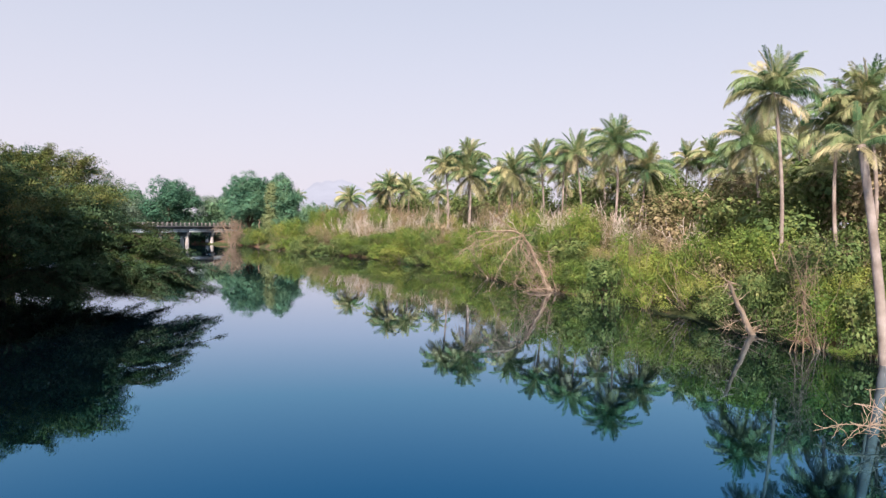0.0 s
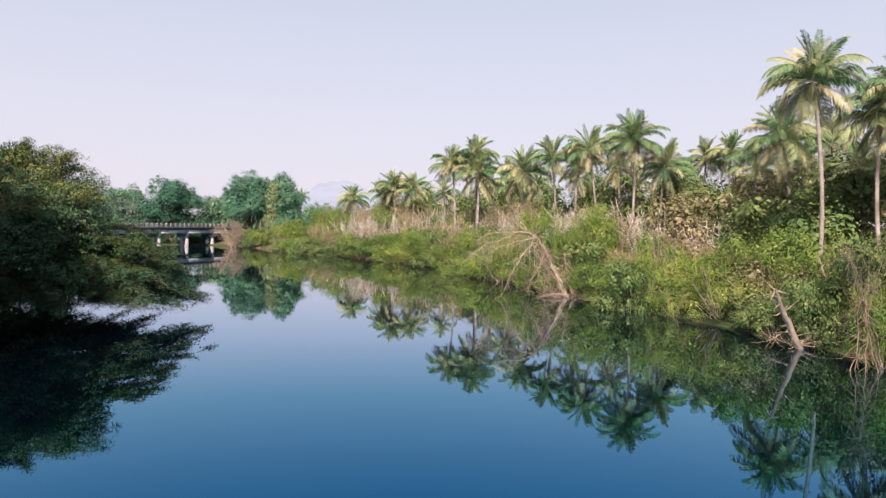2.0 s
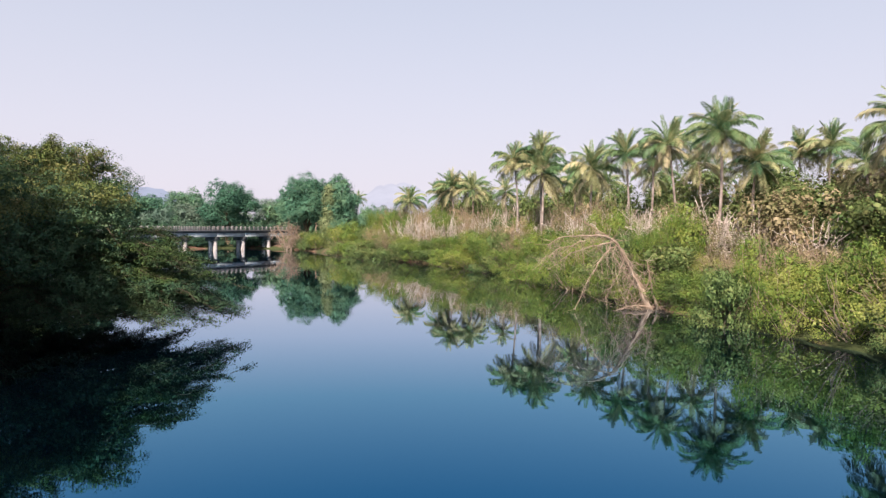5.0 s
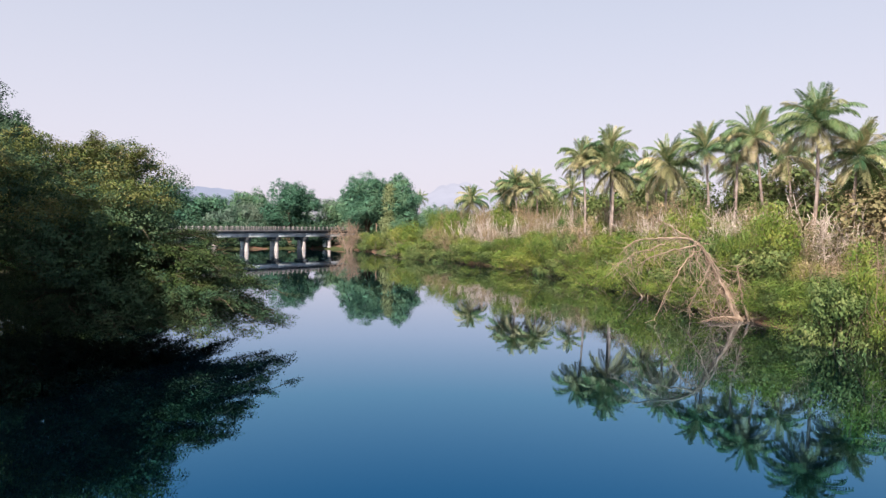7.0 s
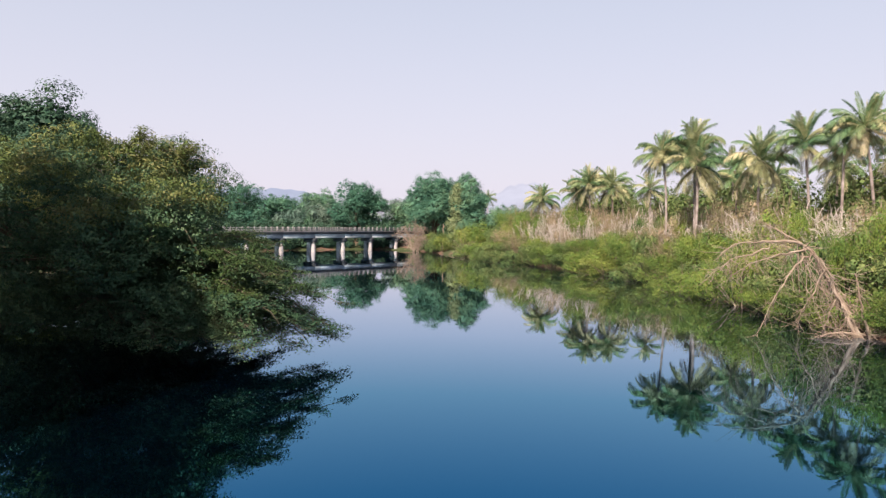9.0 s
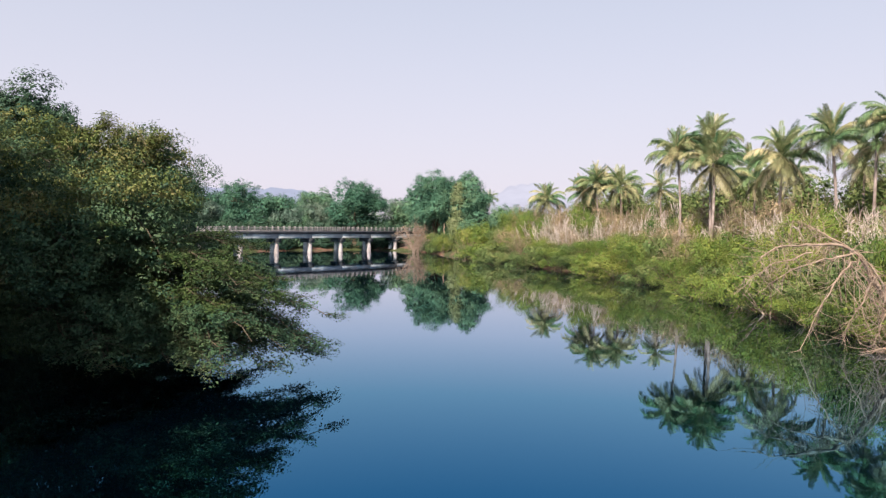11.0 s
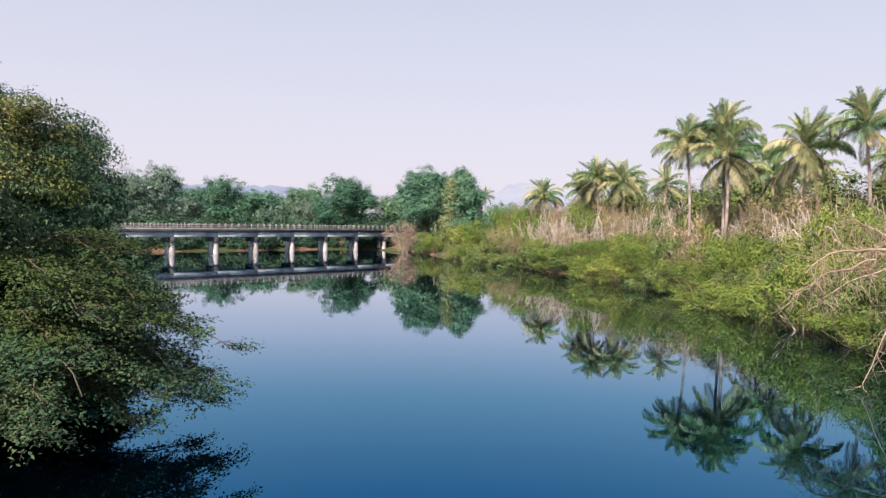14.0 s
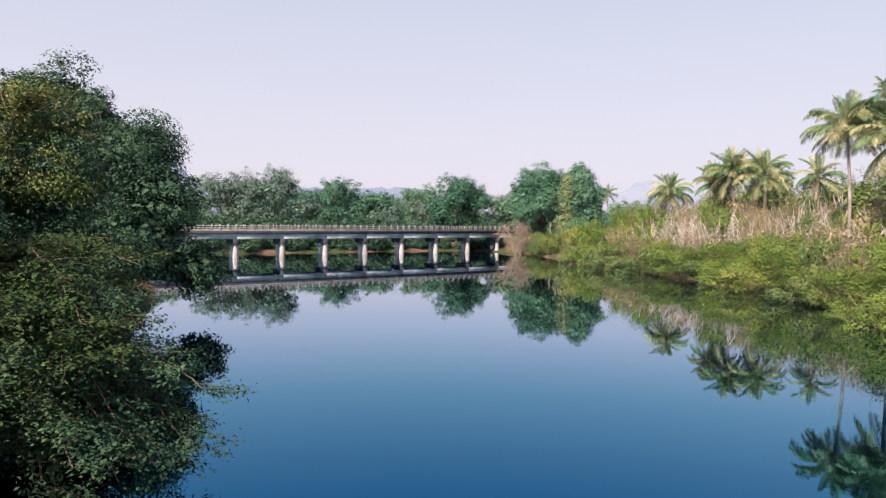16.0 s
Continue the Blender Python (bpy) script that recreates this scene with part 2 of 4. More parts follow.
def box(geo, size, at=(0, 0, 0), bevel=0.0):
    """A box with its long edges chamfered (an eight-sided section along x)."""
    hx, hy, hz = (s / 2 for s in size)
    c = max(bevel, 0.004)
    sec = [(-hy + c, -hz), (hy - c, -hz), (hy, -hz + c), (hy, hz - c), (hy - c, hz), (-hy + c, hz), (-hy, hz - c), (-hy, -hz + c)]
    v = [(at[0] + x, at[1] + y, at[2] + z) for x in (-hx, hx) for y, z in sec]
    f = [(k, (k + 1) % 8, 8 + (k + 1) % 8, 8 + k) for k in range(8)]
    for o, fl in ((0, True), (8, False)):
        for q in ((0, 1, 2, 7), (7, 2, 3, 6), (6, 3, 4, 5)):
            q = tuple(o + i for i in q)
            f.append(q[::-1] if fl else q)
    geo.add(v, f)


def unit(v):
    return v / (np.linalg.norm(v, axis=-1, keepdims=True) + 1e-9)


def leaves(geo, rng, pts, out, size, width=0.5, droop=0.25, loose=0.8):
    """One four-cornered leaf at each point, its face turned roughly along out, its tip hanging."""
    n = len(pts)
    nrm = unit(out + rng.normal(0, loose, (n, 3)) + np.array((0, 0, 0.25)))
    d = rng.normal(0, 1, (n, 3)) + np.array((0, 0, -droop * 2)) + out * 0.5
    d = unit(d - nrm * (d * nrm).sum(1, keepdims=True))
    s = np.cross(nrm, d)
    L = (size * rng.uniform(0.6, 1.3, n))[:, None]
    w = L * width * 0.5
    mid = pts + d * L * 0.48 + nrm * L * 0.08
    v = np.stack([pts, mid - s * w, pts + d * L - nrm * L * 0.06, mid + s * w], axis=1).reshape(-1, 3)
    geo.add(v, np.arange(4 * n).reshape(-1, 4), np.repeat(unit(unit(out) + nrm * 0.28), 4, axis=0))


def foliage(geo, rng, lobes, clumps, per, size, spread=0.45, shell=0.55, width=0.5, flat=0.55, floor=None, droop=0.25, round_off=0.7, loose=0.8):
    """Sprays of leaves over the outer part of some lobes (x, y, z, rx, ry, rz), denser by area, uneven at the edge."""
    lobes = np.asarray(lobes, float)
    area = (lobes[:, 3] * lobes[:, 4] + lobes[:, 4] * lobes[:, 5] + lobes[:, 3] * lobes[:, 5])
    pick = rng.choice(len(lobes), clumps, p=area / area.sum())
    d = unit(rng.normal(0, 1, (clumps, 3)))
    r = rng.uniform(shell ** 2, 1.0, clumps) ** 0.5 * (1 + 0.07 * rng.normal(0, 1, clumps))
    c = lobes[pick, :3] + d * lobes[pick, 3:] * r[:, None]
    if floor is not None:
        low = c[:, 2] < floor
        c[low, 2] = floor + rng.uniform(0, 0.5, low.sum())
    cs = rng.uniform(0.55, 1.45, clumps)
    ball = unit(rng.normal(0, 1, (clumps, per, 3))) * (rng.uniform(0, 1, (clumps, per, 1)) ** 0.3)
    off = ball * np.array((1, 1, flat)) * (spread * 1.7 * cs)[:, None, None]
    off[:, :, 2] -= (off[:, :, 0] ** 2 + off[:, :, 1] ** 2) * 0.35 / (spread * 1.7)
    pts = (c[:, None, :] + off).reshape(-1, 3)
    out = (ball * round_off + unit(d / lobes[pick, 3:])[:, None, :] * 0.6 + np.array((0, 0, 0.25))).reshape(-1, 3)
    leaves(geo, rng, pts, out, size, width, droop, loose)


def inner(geo, rng, lobes, clumps, size, k=0.64, floor=None):
    """Broad overlapping leaves in the heart of each lobe, which close the gaps between the outer sprays."""
    foliage(geo, rng, np.asarray(lobes, float) * (1, 1, 1, k, k, k), clumps, 10, size, size * 0.9, 0.75, 0.75, 0.9, floor, round_off=0.8, loose=0.3)


def knobs(rng, lobes, n, k=0.42):
    """Breaks each lobe of a crown into smaller heads set round it."""
    lobes = np.asarray(lobes, float)
    out = [np.column_stack([lobes[:, :3], lobes[:, 3:] * 0.78])]
    for _ in range(n):
        d = unit(rng.normal(0, 1, (len(lobes), 3)) + np.array((0, 0, 0.35)))
        q = k * rng.uniform(0.65, 1.3, (len(lobes), 1))
        out.append(np.column_stack([lobes[:, :3] + d * lobes[:, 3:] * 0.74, lobes[:, 3:] * q]))
    return np.concatenate(out)


def wiggle(rng, a, b, n, bend=0.08, sag=0.0):
    """A crooked line from a to b."""
    a, b = np.asarray(a, float), np.asarray(b, float)
    t = np.linspace(0, 1, n)[:, None]
    L = np.linalg.norm(b - a)
    off = np.cumsum(rng.normal(0, bend * L / n ** 0.5 * 0.6, (n, 3)), axis=0)
    off -= t * off[-1]
    p = a + (b - a) * t + off
    p[:, 2] += sag * L * (t[:, 0] * (1 - t[:, 0])) * 4
    return p


def empty(name, at, rz=0.0, scale=1.0):
    e = new(name)
    e.empty_display_size = 0.3
    e.matrix_basis = pose(*at, 0, 0, rz) @ Matrix.Scale(scale, 4)
    return e


def part(name, mesh, parent, label="", m=None):
    ob = new(name, mesh)
    ob.parent = parent
    if m is not None:
        ob.matrix_basis = m
    if label:
        tagged(ob, label)
    return ob


# ---- the river, its bed and banks ----
BANK_RIGHT = [(34, -320), (30, -60), (26, 0), (26, 20), (23.6, 28), (20.2, 34), (17.6, 40), (16.4, 46), (14.0, 52), (12.0, 57.4), (10.2, 62.6), (7.0, 71), (2.0, 86.4), (-2.2, 97.6), (-7.7, 108), (-17.3, 120), (-26.4, 129.4), (-35, 140.8), (-42, 152), (-48, 158.5)]
BANK_FAR = [(-55, 160.5), (-63, 158.5), (-71, 146.5), (-79, 132.5), (-86, 120.5), (-91, 114), (-110, 112), (-220, 128)]
BANK_LEFT = [(-220, 106), (-110, 99), (-94, 97), (-76, 92), (-59, 83), (-45, 71.5), (-36.5, 63), (-35.5, 58), (-36.8, 51), (-37, 45), (-31, 38), (-25.5, 30), (-23.5, 20), (-23, 0), (-26, -60), (-32, -320)]
RIVER = np.array(BANK_RIGHT + BANK_FAR + BANK_LEFT, float)


def shore_distance(p):
    """Metres from the water's edge: positive on land."""
    a, b = RIVER, np.roll(RIVER, -1, axis=0)
    best = np.full(len(p), 1e9)
    inside = np.zeros(len(p), bool)
    for (ax, ay), (bx, by) in zip(a, b):
        e = np.array((bx - ax, by - ay))
        w = p - (ax, ay)
        t = np.clip((w @ e) / (e @ e), 0, 1)
        best = np.minimum(best, np.linalg.norm(w - t[:, None] * e, axis=1))
        cross = ((ay > p[:, 1]) != (by > p[:, 1])) & (p[:, 0] < (bx - ax) * (p[:, 1] - ay) / (by - ay + 1e-12) + ax)
        inside ^= cross
    return np.where(inside, -best, best)


def ground_height(p):
    p = np.asarray(p, float)
    d = shore_distance(p)
    right = 1 / (1 + np.exp(-(p[:, 0] + 30 + (p[:, 1] - 130) * 0.9 * (p[:, 1] > 130)) / 6.0))
    right = right * 1 / (1 + np.exp((p[:, 1] - 150) / 5.0))
    top = 1.1 + 2.5 * right
    rise = 5.0 + 5.0 * right
    land = 0.12 + top * (1 - np.exp(-np.maximum(d, 0) / rise))
    bump = 0.25 * np.sin(p[:, 0] * 0.31 + p[:, 1] * 0.17) * np.sin(p[:, 1] * 0.23 - p[:, 0] * 0.11)
    land = land + bump * np.clip(d / 6, 0, 1)
    bed = -2.6 * (1 - np.exp(np.minimum(d, 0) / 2.5)) - 0.15
    return np.where(d > 0, land, np.where(d > -1.5, 0.12 + (bed - 0.12) * np.clip(-d / 1.5, 0, 1), bed))


def ground_z(x, y):
    return float(ground_height(np.array([(x, y)]))[0])


def axis_steps(lo, hi, step, reach):
    inner = np.arange(lo, hi + 0.1, step)
    g = step * 1.35 ** np.arange(1, 40)
    out = np.cumsum(g)
    out = out[out < reach]
    return np.concatenate([(lo - out)[::-1], inner, hi + out])


gx, gy = axis_steps(-130, 70, 1.6, 4500), axis_steps(-30, 215, 1.6, 4500)
XX, YY = np.meshgrid(gx, gy)
P = np.stack([XX.ravel(), YY.ravel()], 1)
Z = ground_height(P)
g = Geo()
nx, ny = len(gx), len(gy)
idx = np.arange(nx * ny).reshape(ny, nx)
g.add(np.column_stack([P, Z]), np.stack([idx[:-1, :-1], idx[:-1, 1:], idx[1:, 1:], idx[1:, :-1]], -1).reshape(-1, 4))
ground = tagged(new("ground", g.mesh("ground", M_GROUND, True)), "river banks of reddish earth and grass", "ground", kind="structure")

g = Geo()
wx, wy = np.linspace(-260, 80, 35), np.linspace(-330, 230, 57)
XX, YY = np.meshgrid(wx, wy)
idx = np.arange(XX.size).reshape(XX.shape)
g.add(np.column_stack([XX.ravel(), YY.ravel(), np.zeros(XX.size)]), np.stack([idx[:-1, :-1], idx[:-1, 1:], idx[1:, 1:], idx[1:, :-1]], -1).reshape(-1, 4))
water = tagged(new("water", g.mesh("water", M_WATER, True)), "calm deep blue river mirroring the banks and sky", "water", kind="structure")


# ---- far hills ----
def ridge(name, label, dist, a0, a1, peaks, material):
    """A long hill on the skyline, a mound with a front slope, between two bearings (degrees left of ahead)."""
    g = Geo()
    n = 90
    v = []
    for i in range(n):
        a = a0 + (a1 - a0) * i / (n - 1)
        h = sum(p * math.exp(-((a - c) / w) ** 2) for c, w, p in peaks)
        h *= min(1, i / 8, (n - 1 - i) / 8)
        h += 0.03 * h * noise.noise((a * 1.3, dist * 0.01, 0)) * 4
        for k, (q, s) in enumerate(((0.80, 0.0), (0.90, 0.45), (0.96, 0.8), (1.0, 1.0), (1.1, 0.6), (1.2, 0.0))):
            r = radians(a)
            v.append((-math.sin(r) * dist * q, math.cos(r) * dist * q, h * s - 2))
    f = [(i * 6 + k, i * 6 + k + 1, (i + 1) * 6 + k + 1, (i + 1) * 6 + k) for i in range(n - 1) for k in range(5)]
    g.add(v, f)
    return tagged(new(name, g.mesh(name, material, True)), label, "hill", kind="structure")


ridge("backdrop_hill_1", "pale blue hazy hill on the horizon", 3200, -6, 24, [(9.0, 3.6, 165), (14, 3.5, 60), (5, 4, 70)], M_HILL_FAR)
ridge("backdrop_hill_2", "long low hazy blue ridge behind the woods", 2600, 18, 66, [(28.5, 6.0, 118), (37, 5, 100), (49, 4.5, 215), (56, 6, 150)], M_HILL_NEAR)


# ---- trees ----
def tree(name, at, label, lobes, leaf_material, seed, clumps=700, per=22, size=0.3, spread=0.5, trunk_r=0.3, limbs=7, group="", shell=0.55, floor=None, bark=None, lean=(0, 0), fork=0.3, droop=0.25, more=(), flat=0.6, round_off=1.4, heads=7, loose=0.35, heart=2.0):
    """A tree: a tapered trunk, limbs that fork towards the lobes of the crown, and clumps of leaves. Lobes are given from the foot of the trunk."""
    rng = np.random.default_rng(seed)
    bark = bark or M_BARK
    root = empty(name, at)
    tagged(root, label, "tree", group)
    lobes = np.asarray(lobes, float)
    top = lobes[:, 2].max()
    h = max(top * fork, 0.8)
    head = np.array((lean[0] * h, lean[1] * h, h))
    g = Geo()
    pts = wiggle(rng, (0, 0, -0.4), head, 7, 0.05)
    tube(g, pts, trunk_r * np.array((1.5, 1.15, 1.0, 0.95, 0.9, 0.86, 0.8)), 10)
    part("trunk", g.mesh("trunk", bark, True), root)
    order = np.argsort(-lobes[:, 3] * lobes[:, 5])[:limbs]
    for i in order:
        g = Geo()
        end = lobes[i, :3] + np.array((0, 0, lobes[i, 5] * 0.45))
        line = wiggle(rng, head * rng.uniform(0.75, 1.0), end, 8, 0.10, 0.06)
        tube(g, line, trunk_r * np.linspace(0.55, 0.10, 8), 7)
        for _ in range(5):
            k = rng.integers(3, 7)
            tip = lobes[i, :3] + unit(rng.normal(0, 1, 3)) * lobes[i, 3:] * 0.72
            tube(g, wiggle(rng, line[k], tip, 6, 0.12, 0.05), trunk_r * np.linspace(0.20, 0.03, 6), 5, cap=False)
        part("limb", g.mesh("limb", bark, True), root)
    g = Geo()
    foliage(g, rng, knobs(rng, lobes, heads), clumps, per, size, spread, shell, 0.45, flat, floor, droop, round_off, loose)
    inner(g, rng, lobes, clumps // 3, size * heart, floor=floor)
    part("crown", g.mesh("crown", leaf_material), root)
    for sub, mat, n2, label2 in more:
        g = Geo()
        foliage(g, rng, knobs(rng, sub, heads, 0.5), n2, per, size, spread, 0.6, 0.5, flat, floor, droop)
        part("foliage", g.mesh("foliage", mat), root, label2)
    return root


def ball_lobes(rng, w, h, n, base=0.25):
    """Lobes that fill a round-headed crown w wide with its top h up."""
    out = [(0, 0, h * 0.62, w * 0.30, w * 0.30, h * 0.30)]
    for i in range(n):
        a = i * 2.4 + rng.uniform(-0.3, 0.3)
        u = rng.uniform(0, 1)
        r = w * 0.62 * (0.45 + 0.25 * rng.uniform()) * math.sin(math.pi * (0.25 + 0.6 * u))
        z = h * (base + (0.80 - base) * u)
        q = w * rng.uniform(0.19, 0.28)
        out.append((r * math.cos(a), r * math.sin(a), z, q, q, q * 0.8))
    for k in range(4):
        a = k * 1.57 + 0.5
        out.append((w * 0.2 * math.cos(a), w * 0.2 * math.sin(a), h * 0.22, w * 0.24, w * 0.24, h * 0.2))
    return out


# the broad tree that leans over the water on the near left bank
LT = (-33.5, 51.5, 0.3)
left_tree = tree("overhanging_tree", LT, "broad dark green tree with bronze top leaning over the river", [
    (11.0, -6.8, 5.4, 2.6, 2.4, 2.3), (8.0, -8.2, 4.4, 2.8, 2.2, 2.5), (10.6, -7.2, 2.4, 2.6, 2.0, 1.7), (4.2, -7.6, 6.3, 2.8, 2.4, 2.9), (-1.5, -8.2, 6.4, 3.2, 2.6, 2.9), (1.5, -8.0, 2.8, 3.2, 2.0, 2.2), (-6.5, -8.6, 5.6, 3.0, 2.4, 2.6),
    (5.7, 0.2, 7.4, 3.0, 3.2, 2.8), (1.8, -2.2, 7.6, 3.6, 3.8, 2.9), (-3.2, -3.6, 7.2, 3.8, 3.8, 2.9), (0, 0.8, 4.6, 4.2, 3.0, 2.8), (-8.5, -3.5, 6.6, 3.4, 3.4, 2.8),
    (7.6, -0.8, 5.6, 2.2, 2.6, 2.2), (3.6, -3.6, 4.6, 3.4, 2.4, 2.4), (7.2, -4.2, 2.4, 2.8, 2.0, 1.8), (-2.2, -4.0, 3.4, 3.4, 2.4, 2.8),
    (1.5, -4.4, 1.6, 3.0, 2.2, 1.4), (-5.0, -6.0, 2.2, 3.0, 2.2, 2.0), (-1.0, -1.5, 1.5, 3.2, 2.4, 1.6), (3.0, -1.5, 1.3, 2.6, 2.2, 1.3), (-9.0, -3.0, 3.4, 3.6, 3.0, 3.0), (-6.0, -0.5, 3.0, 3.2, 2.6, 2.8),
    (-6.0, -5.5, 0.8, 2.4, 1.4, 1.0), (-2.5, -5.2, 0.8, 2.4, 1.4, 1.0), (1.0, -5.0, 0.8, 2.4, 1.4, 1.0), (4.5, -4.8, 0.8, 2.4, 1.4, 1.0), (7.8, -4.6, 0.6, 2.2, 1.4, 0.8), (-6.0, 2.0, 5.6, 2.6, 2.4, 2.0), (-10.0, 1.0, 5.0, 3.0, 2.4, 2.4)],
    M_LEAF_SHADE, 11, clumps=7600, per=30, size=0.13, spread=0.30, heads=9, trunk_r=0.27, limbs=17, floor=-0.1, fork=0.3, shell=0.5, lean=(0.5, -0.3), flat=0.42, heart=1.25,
    more=[([(11.0, -6.8, 7.0, 2.0, 1.8, 0.8), (8.0, -8.2, 6.2, 2.0, 1.6, 0.8), (4.2, -7.6, 8.2, 2.2, 2.0, 1.1), (-1.5, -8.2, 8.4, 2.6, 2.2, 1.1), (5.4, 0.0, 9.2, 2.4, 2.4, 1.2), (1.6, -2.4, 9.3, 3.2, 3.0, 1.3), (-3.2, -3.8, 8.9, 3.4, 3.0, 1.3), (-8.4, -3.8, 8.4, 2.8, 2.6, 1.1), (7.4, -0.6, 7.0, 1.6, 1.8, 0.9), (3.6, -5.0, 6.9, 2.6, 1.6, 0.7), (1.6, -5.0, 7.8, 3.0, 1.0, 1.5), (-3.2, -6.4, 7.2, 3.0, 1.0, 1.5), (5.8, -2.6, 7.6, 2.2, 1.0, 1.5), (-8.4, -6.2, 6.8, 2.6, 1.0, 1.3)], M_LEAF_BRONZE, 2300, "bronze leaves in a lighter sunlit tone on top and front")])


def bough(rng, start, tip, root, material, label=""):
    """A drooping bough: a thin limb, side twigs fanned level along it, and small leaves hung in flat layers on the twigs."""
    g, f = Geo(), Geo()
    line = wiggle(rng, start, tip, 10, 0.07, 0.12)
    tube(g, line, np.linspace(0.06, 0.012, 10), 5, cap=False)
    along_it = unit(line[-1] - line[0])
    for k in range(22):
        u = rng.uniform(0.25, 1.0)
        b = np.array([np.interp(u * 9, np.arange(10), line[:, c]) for c in range(3)])
        side = np.array((-along_it[1], along_it[0], 0)) * rng.choice((-1.0, 1.0))
        d = unit(along_it * rng.uniform(0.4, 1.0) + side * rng.uniform(0.2, 1.1) + np.array((0, 0, rng.uniform(-0.35, 0.15))))
        L = rng.uniform(0.6, 1.7) * (1.25 - 0.6 * u)
        tw = wiggle(rng, b, b + d * L, 6, 0.1, 0.06)
        tube(g, tw, np.linspace(0.016, 0.005, 6), 3, cap=False)
        n = int(70 * L)
        v = rng.uniform(0.1, 1.05, n)
        p = np.column_stack([np.interp(v * 5, np.arange(6), tw[:, c]) for c in range(3)]) + rng.normal(0, 1, (n, 3)) * (0.17, 0.17, 0.07)
        leaves(f, rng, p, np.tile(np.array((0, 0, 1.0)) + d * 0.25, (n, 1)) + rng.normal(0, 0.2, (n, 3)), 0.125, 0.5, 0.5, 0.45)
    ob = part("bough", g.mesh("bough", M_BARK, True), root)
    part("leaf_spray", f.mesh("leaf_spray", material), ob, label)


brng = np.random.default_rng(19)
for k in range(140):
    u = brng.uniform(0, 1)
    if k % 4 == 3:          # short ones round the shoulder of the crown
        tip = np.array((brng.uniform(5.0, 10.5), brng.uniform(-7.5, 1.5), brng.uniform(2.5, 7.2)))
        start = tip * (0.55, 0.6, 0.9)
    else:
        x = 8.0 + 9.8 * u
        tip = np.array((x, brng.uniform(-9.5, 0.2 - 0.35 * (x - 8.0)), brng.uniform(0.35, max(2.4, 6.4 - 0.58 * (x - 11.0)))))
        start = np.array((x - brng.uniform(4.5, 7.0), -2.4 + (tip[1] + 2.4) * 0.45, tip[2] * 0.8 + brng.uniform(0.3, 1.4)))
    if k % 3 == 0:          # the lowest trail just above the water
        tip[2], start[2] = brng.uniform(0.15, 0.8), brng.uniform(0.8, 1.6)
    # shade tone for low boughs and two in five others, else sunlit tone
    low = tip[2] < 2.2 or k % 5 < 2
    bough(brng, start, tip, left_tree, M_LEAF_SHADE if low else M_LEAF_OLIVE, "" if low else "olive bough leaves in a sunlit tone")
for k in range(7):           # airy sprays that break the outline of the top
    start = np.array((brng.uniform(2.0, 6.0), brng.uniform(-3.5, 1.0), brng.uniform(7.2, 8.4)))
    tip = start + np.array((brng.uniform(0.3, 1.6), brng.uniform(-0.9, 0.9), brng.uniform(1.0, 2.2)))
    bough(brng, start, tip, left_tree, M_LEAF_BRONZE, "bronze leaves in a sunlit tone on an airy twig")
trng = np.random.default_rng(12)
g = Geo()
for _ in range(120):
    a = np.array((5.0, 0.2, 8.9)) + np.clip(trng.normal(0, 1, 3), -1.4, 1.4) * (1.5, 1.4, 0.5)
    tube(g, wiggle(trng, a, a + unit(trng.normal(0, 0.7, 3) + (0.25, 0, 1.0)) * trng.uniform(0.4, 0.9), 6, 0.12), np.linspace(0.010, 0.004, 6), 4, cap=False)
tagged(part("bare_twig", g.mesh("bare_twig", M_DEAD), left_tree, "bare pinkish twigs above the crown"), kind="stuff")

# tall trees added on this bank, outside the view, to shade its foot
for k, (x, y, h) in enumerate([(-28.2, 31.0, 18.5), (-36.0, 31.5, 12.5), (-27.5, 24.0, 21.0)]):
    tree("bank_tree", (x, y, 0.7), "unseen tall broad tree added for shade on the near bank", [
        (0, 0, h - 3.4, 3.8, 3.8, 3.4), (2.4, -1.0, h - 5.6, 3.6, 3.4, 3.2), (-3.2, 1.0, h - 5.4, 3.8, 3.6, 3.2), (0.6, 1.6, h - 8.4, 4.2, 3.6, 3.4), (2.6, -1.8, h - 11.0, 3.4, 3.2, 3.2), (-2.8, -1.0, h - 11.0, 3.6, 3.4, 3.2), (0, 0, 4.4, 3.6, 3.4, 2.8)],
        M_LEAF_DARK, 71 + k, clumps=900, per=22, size=0.5, spread=0.60, trunk_r=0.4, limbs=6, floor=0.2)

# taller trees further back on the left bank
tree("bank_tree", (-63.4, 76, 0.1), "tall grey-green tree standing back from the river", [
    (0, 0, 15.0, 5.0, 5.0, 5.2), (4.5, 1, 13.8, 3.6, 3.6, 3.4), (-4, -2, 13.6, 4.2, 4.2, 4.2), (2, -3, 11, 4.4, 4.0, 3.6), (-3, 3, 9, 4.4, 4.4, 3.6), (6, 0, 9, 2.8, 3, 3), (0, -4, 5, 4.5, 3.4, 3.0)],
    M_LEAF_DARK, 12, clumps=2200, per=28, size=0.33, spread=0.48, trunk_r=0.5, limbs=7, round_off=1.2)
